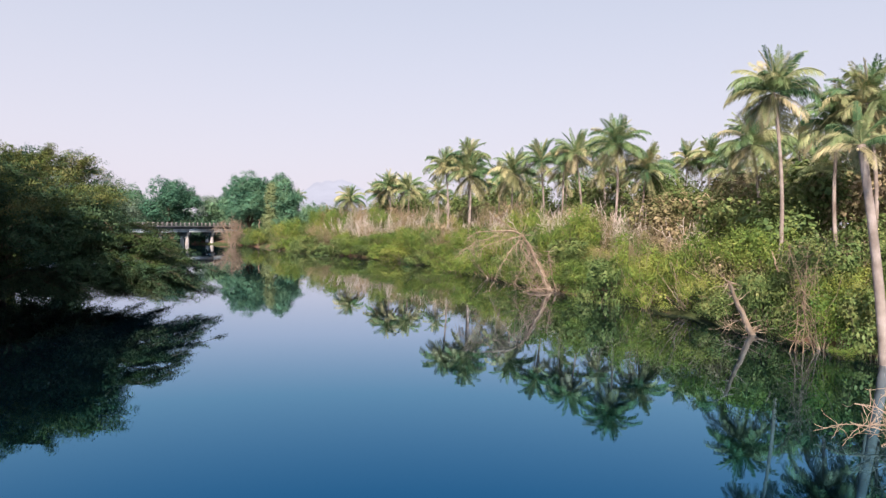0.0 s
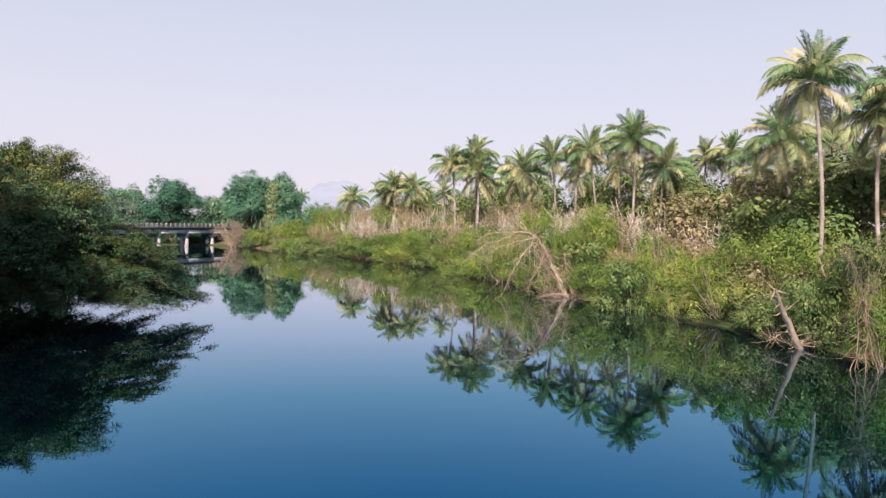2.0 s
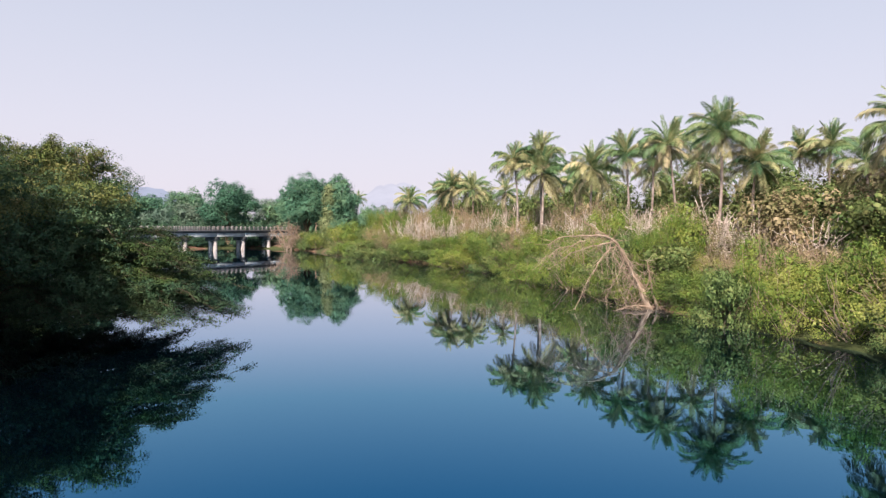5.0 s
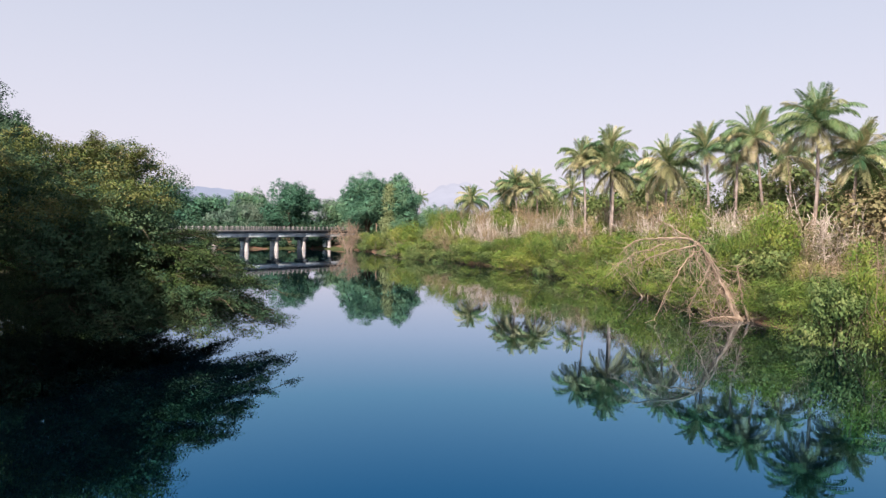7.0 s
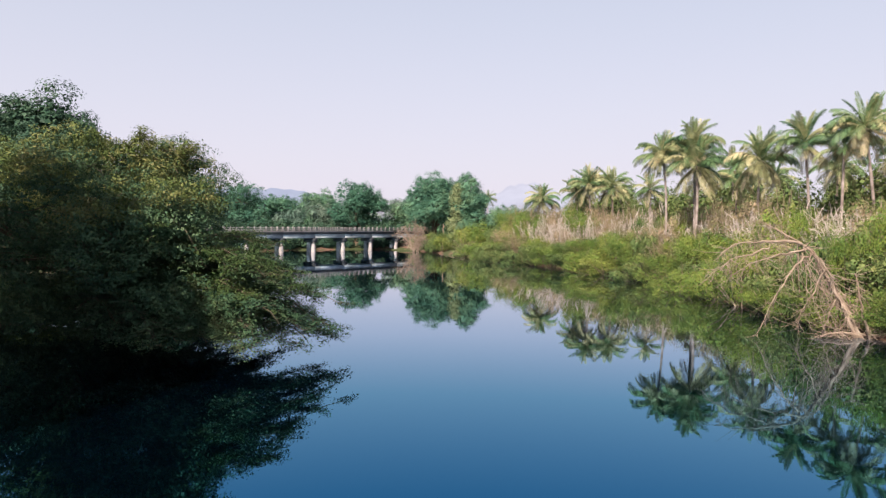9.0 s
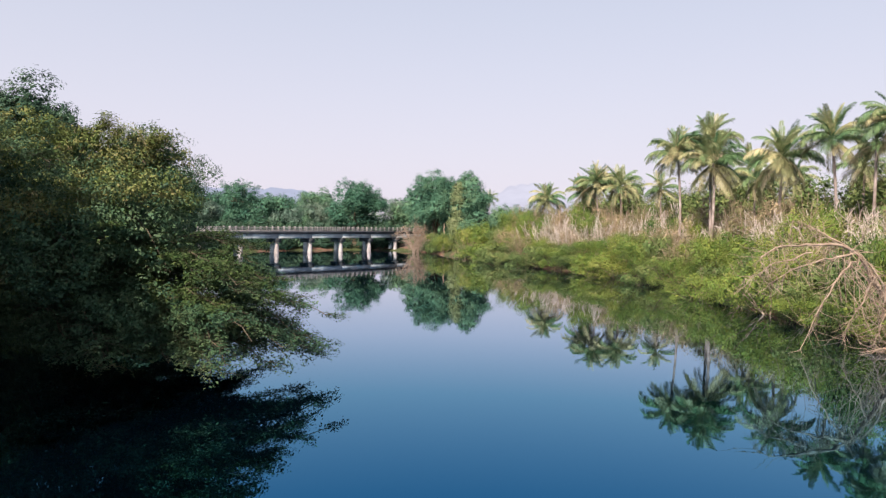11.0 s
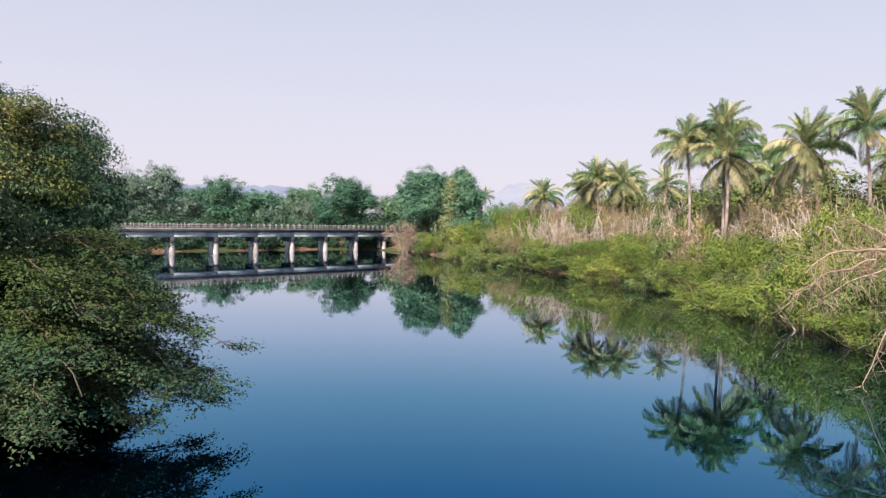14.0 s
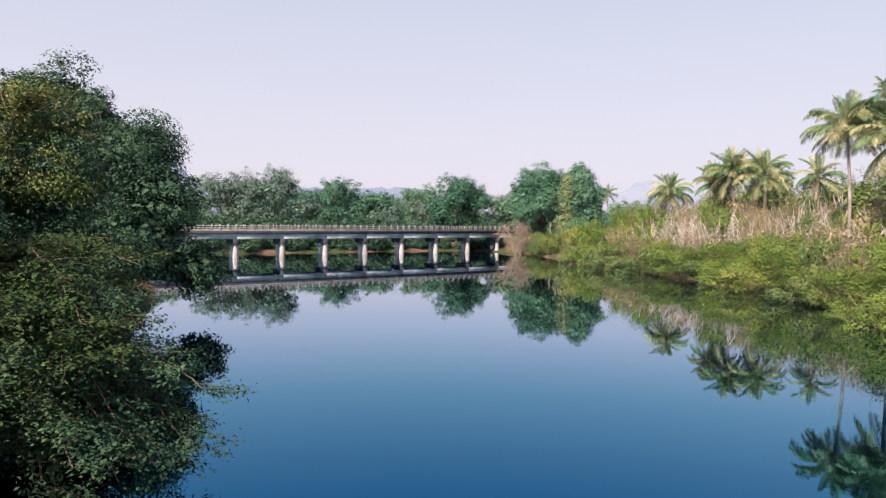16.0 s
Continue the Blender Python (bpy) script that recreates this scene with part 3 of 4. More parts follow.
tree("bank_tree", (-42.0, 66.5, 0.8), "dense dark tree at the water's edge", [
    (0, 0, 8.6, 3.8, 3.8, 3.6), (2.6, 0.6, 6.4, 3.2, 3.2, 3.2), (-3, -1, 7, 3.4, 3.4, 3.4), (2.4, -1.6, 3.6, 3.4, 3.0, 2.8), (-1.6, -3, 3.8, 3.4, 3, 2.6), (4.4, 1.6, 2.4, 2.0, 2.2, 1.8)],
    M_LEAF_DARK, 13, clumps=1900, per=28, size=0.23, spread=0.40, trunk_r=0.35, limbs=6, floor=0.1)
tree("bank_tree", (-47, 58, 0.9), "green tree on the river bank", [
    (0, 0, 8, 4, 4, 3.6), (3, -2, 6.5, 3, 3, 2.8), (-3.4, 1, 7, 3.4, 3.4, 3), (1, -3, 4, 3.6, 3, 2.6)],
    M_LEAF_FAR, 14, clumps=800, per=20, size=0.34, spread=0.55, trunk_r=0.32, limbs=4)

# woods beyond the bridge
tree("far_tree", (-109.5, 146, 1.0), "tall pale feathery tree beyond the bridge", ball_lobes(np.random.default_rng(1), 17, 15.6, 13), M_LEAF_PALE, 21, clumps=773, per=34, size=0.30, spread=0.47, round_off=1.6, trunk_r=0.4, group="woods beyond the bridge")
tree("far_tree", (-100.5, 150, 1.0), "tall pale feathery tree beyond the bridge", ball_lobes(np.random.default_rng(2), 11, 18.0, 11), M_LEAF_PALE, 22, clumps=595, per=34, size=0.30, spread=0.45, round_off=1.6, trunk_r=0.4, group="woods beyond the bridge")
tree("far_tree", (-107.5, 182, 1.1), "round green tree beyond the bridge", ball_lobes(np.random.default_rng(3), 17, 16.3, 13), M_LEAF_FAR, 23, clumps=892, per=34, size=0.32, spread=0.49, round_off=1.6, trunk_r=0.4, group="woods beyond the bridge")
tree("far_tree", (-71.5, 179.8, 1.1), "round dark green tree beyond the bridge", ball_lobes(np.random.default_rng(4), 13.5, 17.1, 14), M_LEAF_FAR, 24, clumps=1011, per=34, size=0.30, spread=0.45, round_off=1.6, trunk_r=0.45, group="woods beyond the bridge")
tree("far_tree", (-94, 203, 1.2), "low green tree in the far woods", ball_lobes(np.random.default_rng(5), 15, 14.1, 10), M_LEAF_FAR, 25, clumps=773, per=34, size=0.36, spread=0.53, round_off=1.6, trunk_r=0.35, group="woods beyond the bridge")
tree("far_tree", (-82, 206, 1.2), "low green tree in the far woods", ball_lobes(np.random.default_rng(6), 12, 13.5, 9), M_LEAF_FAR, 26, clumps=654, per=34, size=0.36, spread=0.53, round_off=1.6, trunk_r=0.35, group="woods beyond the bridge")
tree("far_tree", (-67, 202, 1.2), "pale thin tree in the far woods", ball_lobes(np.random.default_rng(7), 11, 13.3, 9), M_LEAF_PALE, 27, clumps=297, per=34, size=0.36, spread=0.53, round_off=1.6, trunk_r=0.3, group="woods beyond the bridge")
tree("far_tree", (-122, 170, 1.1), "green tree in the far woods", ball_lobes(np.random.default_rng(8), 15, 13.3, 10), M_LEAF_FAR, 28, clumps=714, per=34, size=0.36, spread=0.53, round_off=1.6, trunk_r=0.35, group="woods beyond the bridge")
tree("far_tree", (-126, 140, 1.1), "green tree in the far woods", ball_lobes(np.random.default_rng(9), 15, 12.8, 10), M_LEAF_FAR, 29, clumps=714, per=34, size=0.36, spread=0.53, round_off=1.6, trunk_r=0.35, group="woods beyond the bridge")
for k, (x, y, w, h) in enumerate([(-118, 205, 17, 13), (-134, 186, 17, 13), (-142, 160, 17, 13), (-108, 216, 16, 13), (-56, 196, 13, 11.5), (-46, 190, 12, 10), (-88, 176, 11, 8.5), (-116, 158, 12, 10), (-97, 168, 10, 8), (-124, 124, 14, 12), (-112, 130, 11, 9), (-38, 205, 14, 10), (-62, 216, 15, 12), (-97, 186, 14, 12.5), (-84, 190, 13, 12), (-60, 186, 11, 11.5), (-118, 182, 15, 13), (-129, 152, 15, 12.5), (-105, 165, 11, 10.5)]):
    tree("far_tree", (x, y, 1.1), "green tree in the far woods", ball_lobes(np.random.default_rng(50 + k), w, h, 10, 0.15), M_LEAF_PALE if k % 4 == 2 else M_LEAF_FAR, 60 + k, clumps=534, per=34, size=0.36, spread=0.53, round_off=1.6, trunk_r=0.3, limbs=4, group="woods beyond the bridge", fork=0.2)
tree("bank_tree", (-46.6, 166.5, 1.0), "big round dark green tree by the bridge end", [
    (0, 0, 12.2, 4.8, 4.8, 4.6), (-3.4, -1.6, 10.2, 3.4, 3.4, 3.6), (3.0, 0, 11.5, 3.2, 3.2, 4.2), (-2.4, -2.6, 7.0, 3.4, 3.2, 2.8), (1.6, -2.4, 8.4, 3.4, 3.2, 3.4), (3.2, 1, 6.6, 3.2, 3, 3)],
    M_LEAF_FAR, 31, clumps=1428, per=34, size=0.28, spread=0.42, round_off=1.6, trunk_r=0.5, limbs=6)
tree("vine_clad_tree", (-37.6, 162, 1.0), "narrow dark tree hung with pale grey-green vines", [
    (0, 0, 12.6, 3.2, 3.2, 3.4), (1.6, 0.4, 9.8, 3.2, 3.2, 3.2), (-1.2, -1, 9.0, 2.8, 2.8, 3.0), (1.8, 0, 6.0, 3.6, 3.4, 3.0), (0.4, -1.6, 3.4, 4.0, 3.4, 2.6)],
    M_LEAF_FAR, 32, clumps=1129, per=34, size=0.28, spread=0.42, round_off=1.6, trunk_r=0.4, limbs=5,
    more=[([(-2.2, -2.5, 8.8, 1.3, 0.9, 4.0), (-1.6, -3.2, 4.2, 2.0, 1.1, 3.6)], M_LEAF_VINE, 380, "pale grey-green hanging vines")])


# ---- coconut palms ----
def frond_mesh(name, length, e0, e1, material, seed, spread=0.75, hang=0.5, blade=1.0, bow=1.35, stations=62):
    """A feather leaf along +x from the crown: a curved rib with two rows of leaflets that spread to its sides and hang from it."""
    rng = np.random.default_rng(seed)
    n = 14
    u = np.linspace(0, 1, n)
    e = np.radians(e0 + (e1 - e0) * u ** bow)
    step = length / (n - 1)
    x = np.concatenate([[0], np.cumsum(np.cos(e[:-1]) * step)])
    z = np.concatenate([[0], np.cumsum(np.sin(e[:-1]) * step)])
    y = 0.12 * length * (u ** 2) * rng.uniform(-1, 1)
    line = np.column_stack([x, y, z])
    g = Geo()
    tube(g, line, np.linspace(0.06, 0.012, n), 4, cap=False)
    t = np.linspace(0.10, 0.995, stations)
    t = np.repeat(t, 2) + rng.uniform(-0.008, 0.008, stations * 2)
    side = np.tile((1.0, -1.0), stations)
    pos = np.column_stack([np.interp(t, u, line[:, k]) for k in range(3)])
    el = np.interp(t, u, e)
    fwd = np.column_stack([np.cos(el), np.zeros_like(el), np.sin(el)])
    up = np.column_stack([-np.sin(el), np.zeros_like(el), np.cos(el)])
    lat = np.column_stack([np.zeros_like(el), side, np.zeros_like(el)])
    prof = np.clip(np.sin(np.pi * (0.14 + 0.80 * t)) ** 0.6, 0.2, 1)
    L = 1.12 * blade * prof * rng.uniform(0.82, 1.12, len(t)) * length / 4.8
    d = unit(lat * spread + fwd * 0.62 - up * 0.08 + rng.normal(0, 0.09, (len(t), 3)))
    down = np.array((0, 0, -1.0)) * hang
    w = (0.030 * prof + 0.012)[:, None]
    mid = pos + d * L[:, None] * 0.5 + down * (L * 0.16)[:, None]
    tip = pos + d * L[:, None] * 0.94 + down * (L * 0.66)[:, None]
    ax = unit(fwd + up * 0.15)
    v = np.stack([pos, mid + ax * w, tip, mid - ax * w], 1).reshape(-1, 3)
    g.add(v, np.arange(4 * len(t)).reshape(-1, 4))
    return g.mesh(name, material)


# from the upright young leaves of the heart to the old ones that hang along the trunk
FRONDS = [
    [frond_mesh("frond", 3.4, 89, 72, M_FROND, 1, 0.55, 0.15, 0.8), frond_mesh("frond", 3.6, 84, 50, M_FROND, 2, 0.6, 0.2, 0.85), frond_mesh("frond", 3.8, 80, 34, M_FROND, 11, 0.6, 0.3, 0.9)],
    [frond_mesh("frond", 4.1, 74, 8, M_FROND, 3, 0.6, 0.45), frond_mesh("frond", 4.2, 66, -28, M_FROND, 4, 0.65, 0.6), frond_mesh("frond", 4.1, 70, -5, M_FROND, 12, 0.62, 0.5)],
    [frond_mesh("frond", 4.5, 50, -62, M_FROND, 5, 0.75, 0.75, 1.05, 1.6), frond_mesh("frond", 4.4, 36, -70, M_FROND, 6, 0.8, 0.75, 1.05, 1.7)],
    [frond_mesh("frond", 4.3, 16, -78, M_FROND, 7, 0.85, 0.7, 1.15, 1.9), frond_mesh("frond", 4.2, 4, -80, M_FROND, 8, 0.85, 0.7, 1.15, 1.9), frond_mesh("frond", 4.2, 26, -76, M_FROND, 13, 0.85, 0.7, 1.15, 1.9)],
    [frond_mesh("frond", 4.0, -22, -84, M_FROND_OLD, 9, 0.95, 0.6, 1.15, 1.6), frond_mesh("frond", 3.8, -44, -87, M_FROND_OLD, 10, 0.95, 0.5, 1.05)],
]


def nut_mesh():
    g = Geo()
    tube(g, [(0, 0, 0.14), (0, 0, 0.10), (0, 0, 0), (0, 0, -0.11), (0, 0, -0.15)], (0.02, 0.09, 0.125, 0.085, 0.02), 8)
    return g.mesh("coconut", M_FROND_OLD, True)


NUT = nut_mesh()


def palm(foot, crown, seed, scale=1.0, count=24, trunk_r=0.17, old=0.5, label="tall coconut palm with arching green fronds", nuts=True):
    """A coconut palm from its foot to the heart of its crown; fronds go round by the golden angle, from upright young to hanging old ones."""
    rng = np.random.default_rng(seed)
    root = empty("coconut_palm", foot)
    tagged(root, label, "palm", "coconut palms on the bank")
    top = np.array(crown, float) - np.array(foot, float)
    g = Geo()
    n = 26
    t = np.linspace(0, 1, n)
    bow = np.array((rng.uniform(-0.35, 0.35), rng.uniform(-0.35, 0.35), 0))
    pts = t[:, None] * top[None, :] + np.sin(np.pi * t)[:, None] * bow + np.outer(t ** 2 - t, (top[0], top[1], 0)) * 0.5
    pts[0, 2] -= 0.3
    rad = trunk_r * (1.0 - 0.30 * t + 0.45 * np.exp(-t * 16)) * (1 + 0.045 * (np.arange(n) % 2))
    tube(g, pts, rad, 10)
    part("trunk", g.mesh("trunk", M_PALM_TRUNK, True), root)
    turn = rng.uniform(0, 360)
    for i in range(count):
        age = (i + 0.5) / count
        band = min(4, int(np.searchsorted((0.22, 0.33, 0.50, 0.90 - 0.14 * old), age)))
        me = FRONDS[band][int(rng.integers(0, len(FRONDS[band])))]
        az = turn + i * 137.5 + rng.uniform(-14, 14)
        s = scale * rng.uniform(0.82, 1.02)
        part("frond", me, root, m=Matrix.Translation(Vector(top)) @ pose(0, 0, 0.05 * (2 - band), rng.uniform(-24, 24), rng.uniform(-13, 13), az) @ Matrix.Scale(s, 4))
    if nuts:
        for i in range(9):
            hang = Vector((0.33 * math.cos(i * 2.4), 0.33 * math.sin(i * 2.4), -0.30 - 0.16 * (i % 3))) * scale
            part("coconut", NUT, root, m=Matrix.Translation(Vector(top) + hang) @ Matrix.Scale(scale, 4))
    return root


# crown x, y, z; foot offset x, y; size; share of old fronds
PALMS = [
    (-18.8, 139.9, 10.8, 0.3, 0, 0.92, 0.6), (-12.0, 131, 11.6, -0.5, 0, 0.85, 0.4), (-9.9, 128, 12.8, 0.8, 0, 0.95, 0.6), (-6.4, 127, 12.2, 0.6, 0, 0.95, 0.5),
    (0.3, 105, 14.9, 0.4, 0, 0.92, 0.5), (3.7, 104.5, 16.2, 0.3, 0, 0.98, 0.7), (3.9, 102.6, 13.5, -0.3, 0, 1.12, 1.0), (9.8, 97, 13.6, -0.4, 0, 1.0, 0.8),
    (12.9, 92, 14.7, 0.5, 0, 0.9, 0.5), (16.4, 86, 15.3, 1.4, 0, 0.92, 0.7), (19.9, 79.4, 15.7, -0.3, 0, 1.0, 0.6), (23.5, 80, 12.9, -0.2, 0, 0.95, 0.7),
    (32.7, 92, 15.2, 0.1, 0, 0.82, 0.6), (34.1, 88, 15.4, 0.3, 0, 0.85, 0.4), (23.5, 50.0, 16.2, 0.9, 0, 0.92, 0.9),
    (28.0, 63, 14.0, 1.2, 0, 1.02, 0.9), (29.5, 52, 14.3, 0.4, 0, 0.95, 0.8), (30.3, 50, 15.6, 0.9, 0, 0.95, 0.6),
]
for i, (x, y, z, fx, fy, sc, old) in enumerate(PALMS):
    palm((x + fx, y + fy, ground_z(x + fx, y + fy)), (x, y, z - 0.25), 100 + i, sc, 46 if sc > 0.9 else 40, 0.17 * sc, old)
for i, (x, y, z, sc) in enumerate([(9.7, 118, 14.0, 0.95), (-0.8, 125, 11.6, 0.8), (8.7, 105, 11.6, 0.85), (21.2, 92, 13.8, 0.92), (18.0, 100, 12.8, 0.9), (34.0, 66, 14.0, 0.95), (31.2, 75, 12.2, 0.9), (32.9, 60, 11.2, 0.9), (26, 102, 12.6, 0.85), (35.5, 55, 15.4, 0.95), (39, 62, 14.0, 0.95), (33.6, 46, 14.4, 0.9), (41, 52, 15.0, 0.95), (38, 78, 13.2, 0.9), (14, 112, 12.4, 0.85)]):
    palm((x + 0.3, y, ground_z(x + 0.3, y)), (x, y, z), 160 + i, sc, 25, 0.16 * sc, 0.6)
palm((14.9, 87, ground_z(14.9, 87)), (15.2, 87.5, 13.6), 140, 0.85, 18, 0.15, 0.6)
palm((19.6, 30.4, ground_z(19.6, 30.4)), (18.3, 31.0, 9.9), 141, 0.55, 17, 0.24, 0.3, "coconut palm with a thick pale trunk at the water's edge")
palm((-47.5, 230, 1.5), (-47.8, 230, 14.2), 142, 0.8, 18, 0.16, 0.4, "distant coconut palm beyond the bank", nuts=False)


# ---- bank shrubs ----
def bush_kind(name, material, seed, h, w, clumps, per, size, spread=0.3, stem=M_BARK, lobes=9, twigs=0, width=0.42, inside=84):
    """Meshes for one shape of shrub: bare stems, and a mound of leaves."""
    rng = np.random.default_rng(seed)
    ls = [(0, 0, h * 0.46, w * 0.27, w * 0.27, h * 0.40)]
    for i in range(lobes):
        a = i * 2.4 + rng.uniform(-0.4, 0.4)
        r = w * rng.uniform(0.20, 0.42)
        q = w * rng.uniform(0.12, 0.20)
        ls.append((r * math.cos(a), r * math.sin(a), h * rng.uniform(0.22, 0.82), q, q, h * rng.uniform(0.14, 0.22)))
    g = Geo()
    foliage(g, rng, ls, clumps, per, size, spread, 0.72, width, 0.75, floor=0.05, round_off=1.5, loose=0.22)
    if inside:
        inner(g, rng, ls, inside, size * 1.9, floor=0.0)
    fol = g.mesh("foliage", material)
    g = Geo()
    for k in range(7 + twigs):
        tip = np.array(ls[k % len(ls)][:3]) + rng.normal(0, 0.25, 3) * w * 0.3
        if k >= 7:
            tip = unit(rng.normal(0, 1, 3) + np.array((0, 0, 0.5))) * np.array((w * 0.56, w * 0.56, h * 1.02))
            tip[2] = abs(tip[2])
        r0 = 0.05 if k < 7 else 0.025
        tube(g, wiggle(rng, rng.normal(0, 0.12, 3) * (1, 1, 0) - (0, 0, 0.3), tip, 7, 0.12), np.linspace(r0, 0.008, 7), 5, cap=False)
    return fol, g.mesh("branchwork", stem, True)


KINDS = {
    "green": [bush_kind("green", M_LEAF_GREEN, 200 + k, 3.0, 4.4, 92, 90, 0.086, 0.31, M_DEAD, twigs=12, width=0.55, inside=36) for k in range(4)],
    "bright": [bush_kind("bright", M_LEAF_BRIGHT, 210 + k, 3.0, 3.8, 84, 88, 0.086, 0.31, width=0.5, inside=36) for k in range(2)],
    "scrub": [bush_kind("scrub", M_LEAF_SCRUB, 220 + k, 3.0, 4.2, 92, 46, 0.09, 0.36, M_DEAD, twigs=60, width=0.36, inside=44) for k in range(3)],
    "dry": [bush_kind("dry", M_DRY, 230 + k, 2.6, 3.4, 60, 18, 0.30, 0.34, M_DEAD, twigs=70, width=0.08, inside=0) for k in range(2)],
    "far": [bush_kind("far", M_LEAF_GREEN, 240 + k, 3.0, 4.4, 84, 76, 0.112, 0.35, M_DEAD, twigs=8, width=0.55, inside=36) for k in range(3)],
    "dark": [bush_kind("dark", M_LEAF_MID, 250 + k, 3.2, 4.4, 84, 70, 0.11, 0.34, width=0.55) for k in range(2)],
}
BUSH_LABEL = {"green": "dense green leafy shrub on the river bank", "bright": "bright yellow-green leafy shrub in full sun", "scrub": "olive-brown tangled scrub on the bank", "dry": "dry leafless twiggy shrub on the bank", "far": "green shrub on the river bank", "dark": "dark green shrub under the trees"}


def bush(kind, x, y, sx, sz, rng, z=None, group="bank shrubs"):
    fol, stems = KINDS[kind][int(rng.integers(0, len(KINDS[kind])))]
    root = empty("shrub", (x, y, (ground_z(x, y) if z is None else z) - 0.1), rng.uniform(0, 360))
    root.scale = (sx, sx, sz)
    tagged(root, BUSH_LABEL[kind], "shrub", group)
    part("foliage", fol, root)
    part("branchwork", stems, root)
    return root


def along(line, step, rng):
    """Points and inland directions along a bank line."""
    line = np.array(line, float)
    seg = np.linalg.norm(np.diff(line, axis=0), axis=1)
    cum = np.concatenate([[0], np.cumsum(seg)])
    s = 0.0
    while s < cum[-1]:
        i = min(np.searchsorted(cum, s, "right") - 1, len(seg) - 1)
        u = (s - cum[i]) / seg[i]
        p = line[i] + (line[i + 1] - line[i]) * u
        d = (line[i + 1] - line[i]) / seg[i]
        yield p, np.array((d[1], -d[0]))
        s += (step(p) if callable(step) else step) * rng.uniform(0.8, 1.2)


rng = np.random.default_rng(77)
RIGHT_RUN = [p for p in BANK_RIGHT if 15 < p[1] < 141]
step = lambda p: 3.0 if p[1] < 75 else 4.3
ROWS_OF = [(-0.4, 1.1, "green dark green bright green dark"), (1.7, 1.35, "green dark green bright scrub green dark"), (4.6, 1.6, "green scrub scrub bright green green dark"), (7.8, 1.75, "scrub green scrub green scrub far"), (11.2, 1.9, "scrub green scrub dry scrub")]
for row, (off, tall, kinds) in enumerate(ROWS_OF):
    for p, inl in along(RIGHT_RUN, step, rng):
        q = p + inl * (off + (1.1 if p[1] < 48 and row < 2 else 0.0) + rng.uniform(-0.9, 0.9))
        mound = 1.0 + 0.6 * noise.noise((q[0] * 0.2, q[1] * 0.2, 3.0))
        k = rng.choice(kinds.split())
        if q[1] > 90 and k == "green":
            k = "far" if rng.uniform() < 0.7 else "bright"
        if q[1] < 45 and k in ("green", "bright") and rng.uniform() < 0.55:
            k = "dark"
        big = 1.0 if q[1] < 75 else 1.25
        if q[1] > 80 and row >= 3:
            mound *= 1.3
        elif row >= 2 and 38 < q[1] < 72:
            mound *= 0.5
        bush(k, q[0], q[1], big * rng.uniform(0.75, 1.4), min(2.5, tall * mound * rng.uniform(0.6, 1.3)), rng)


def thicket(name, label, spots, material, seed, per_lobe, size, spread, per=20):
    """Tangled far growth that nobody could count: one mesh of many mounds (x, y, width, height)."""
    trng = np.random.default_rng(seed)
    lobes = []
    for x, y, w, h in spots:
        z0 = ground_z(x, y)
        lobes.append((x, y, z0 + h * 0.45, w * 0.5, w * 0.5, h * 0.5))
        for _ in range(3):
            a, r = trng.uniform(0, 6.28), w * trng.uniform(0.2, 0.45)
            q = w * trng.uniform(0.2, 0.32)
            lobes.append((x + r * math.cos(a), y + r * math.sin(a), z0 + h * trng.uniform(0.35, 0.8), q, q, h * trng.uniform(0.15, 0.26)))
    g = Geo()
    foliage(g, trng, lobes, per_lobe * len(spots), per, size, spread, 0.7, 0.5, 0.75, round_off=1.5, loose=0.4)
    inner(g, trng, lobes, per_lobe * len(spots), size * 2.3, 0.74)
    return tagged(new(name, g.mesh(name, material)), label, "thicket", kind="stuff")


behind = {"a": [], "b": [], "c": []}
for p, inl in along([q for q in BANK_RIGHT if 15 < q[1] < 141], 4.2, rng):
    for off, hh in ((16.5, 7.2), (21, 9.6), (27, 11.6), (35, 13.0)):
        q = p + inl * (off + rng.uniform(-2, 2))
        key = rng.choice(["a", "a", "b", "c"])
        behind[key].append((q[0], q[1], rng.uniform(4.5, 7.5), hh * rng.uniform(0.65, 1.2)))
thicket("thicket", "dense dark green growth behind the palms", behind["a"], M_LEAF_MID, 501, 76, 0.225, 0.55, 31)
thicket("thicket", "olive-brown dry growth among the palms", behind["b"], M_LEAF_SCRUB, 502, 76, 0.20, 0.55, 31)
thicket("thicket", "mid-green growth among the palms", behind["c"], M_LEAF_MID, 503, 76, 0.215, 0.55, 31)
# the low growth round the far bank, and the wood's edge behind the bridge
far_low, far_high = [], []
for p, inl in along(BANK_FAR[:-1], 2.8, rng):
    for _ in range(2):
        q = p + inl * rng.uniform(1.2, 5)
        far_low.append((q[0], q[1], rng.uniform(2.5, 5), rng.uniform(1.0, 3.0)))
    q = p + inl * rng.uniform(7, 11)
    far_low.append((q[0], q[1], rng.uniform(4, 6), rng.uniform(3.0, 5.0)))
    for off in (11, 17, 25):
        q = p + inl * (off + rng.uniform(-2, 2))
        far_high.append((q[0], q[1], rng.uniform(5, 8), rng.uniform(3.0, 6.0)))
for x in np.arange(-150, -20, 7.0):
    far_high.append((x, 222 + rng.uniform(-5, 5), 10, rng.uniform(7, 10)))
# dark leaf tone put in for the shade behind and under the bridge
thicket("thicket", "low green growth along the far bank", far_low, M_LEAF_DARK, 504, 48, 0.20, 0.42, 34)
thicket("thicket", "green wood edge beyond the bridge", far_high, M_LEAF_DARK, 505, 44, 0.26, 0.6, 34)
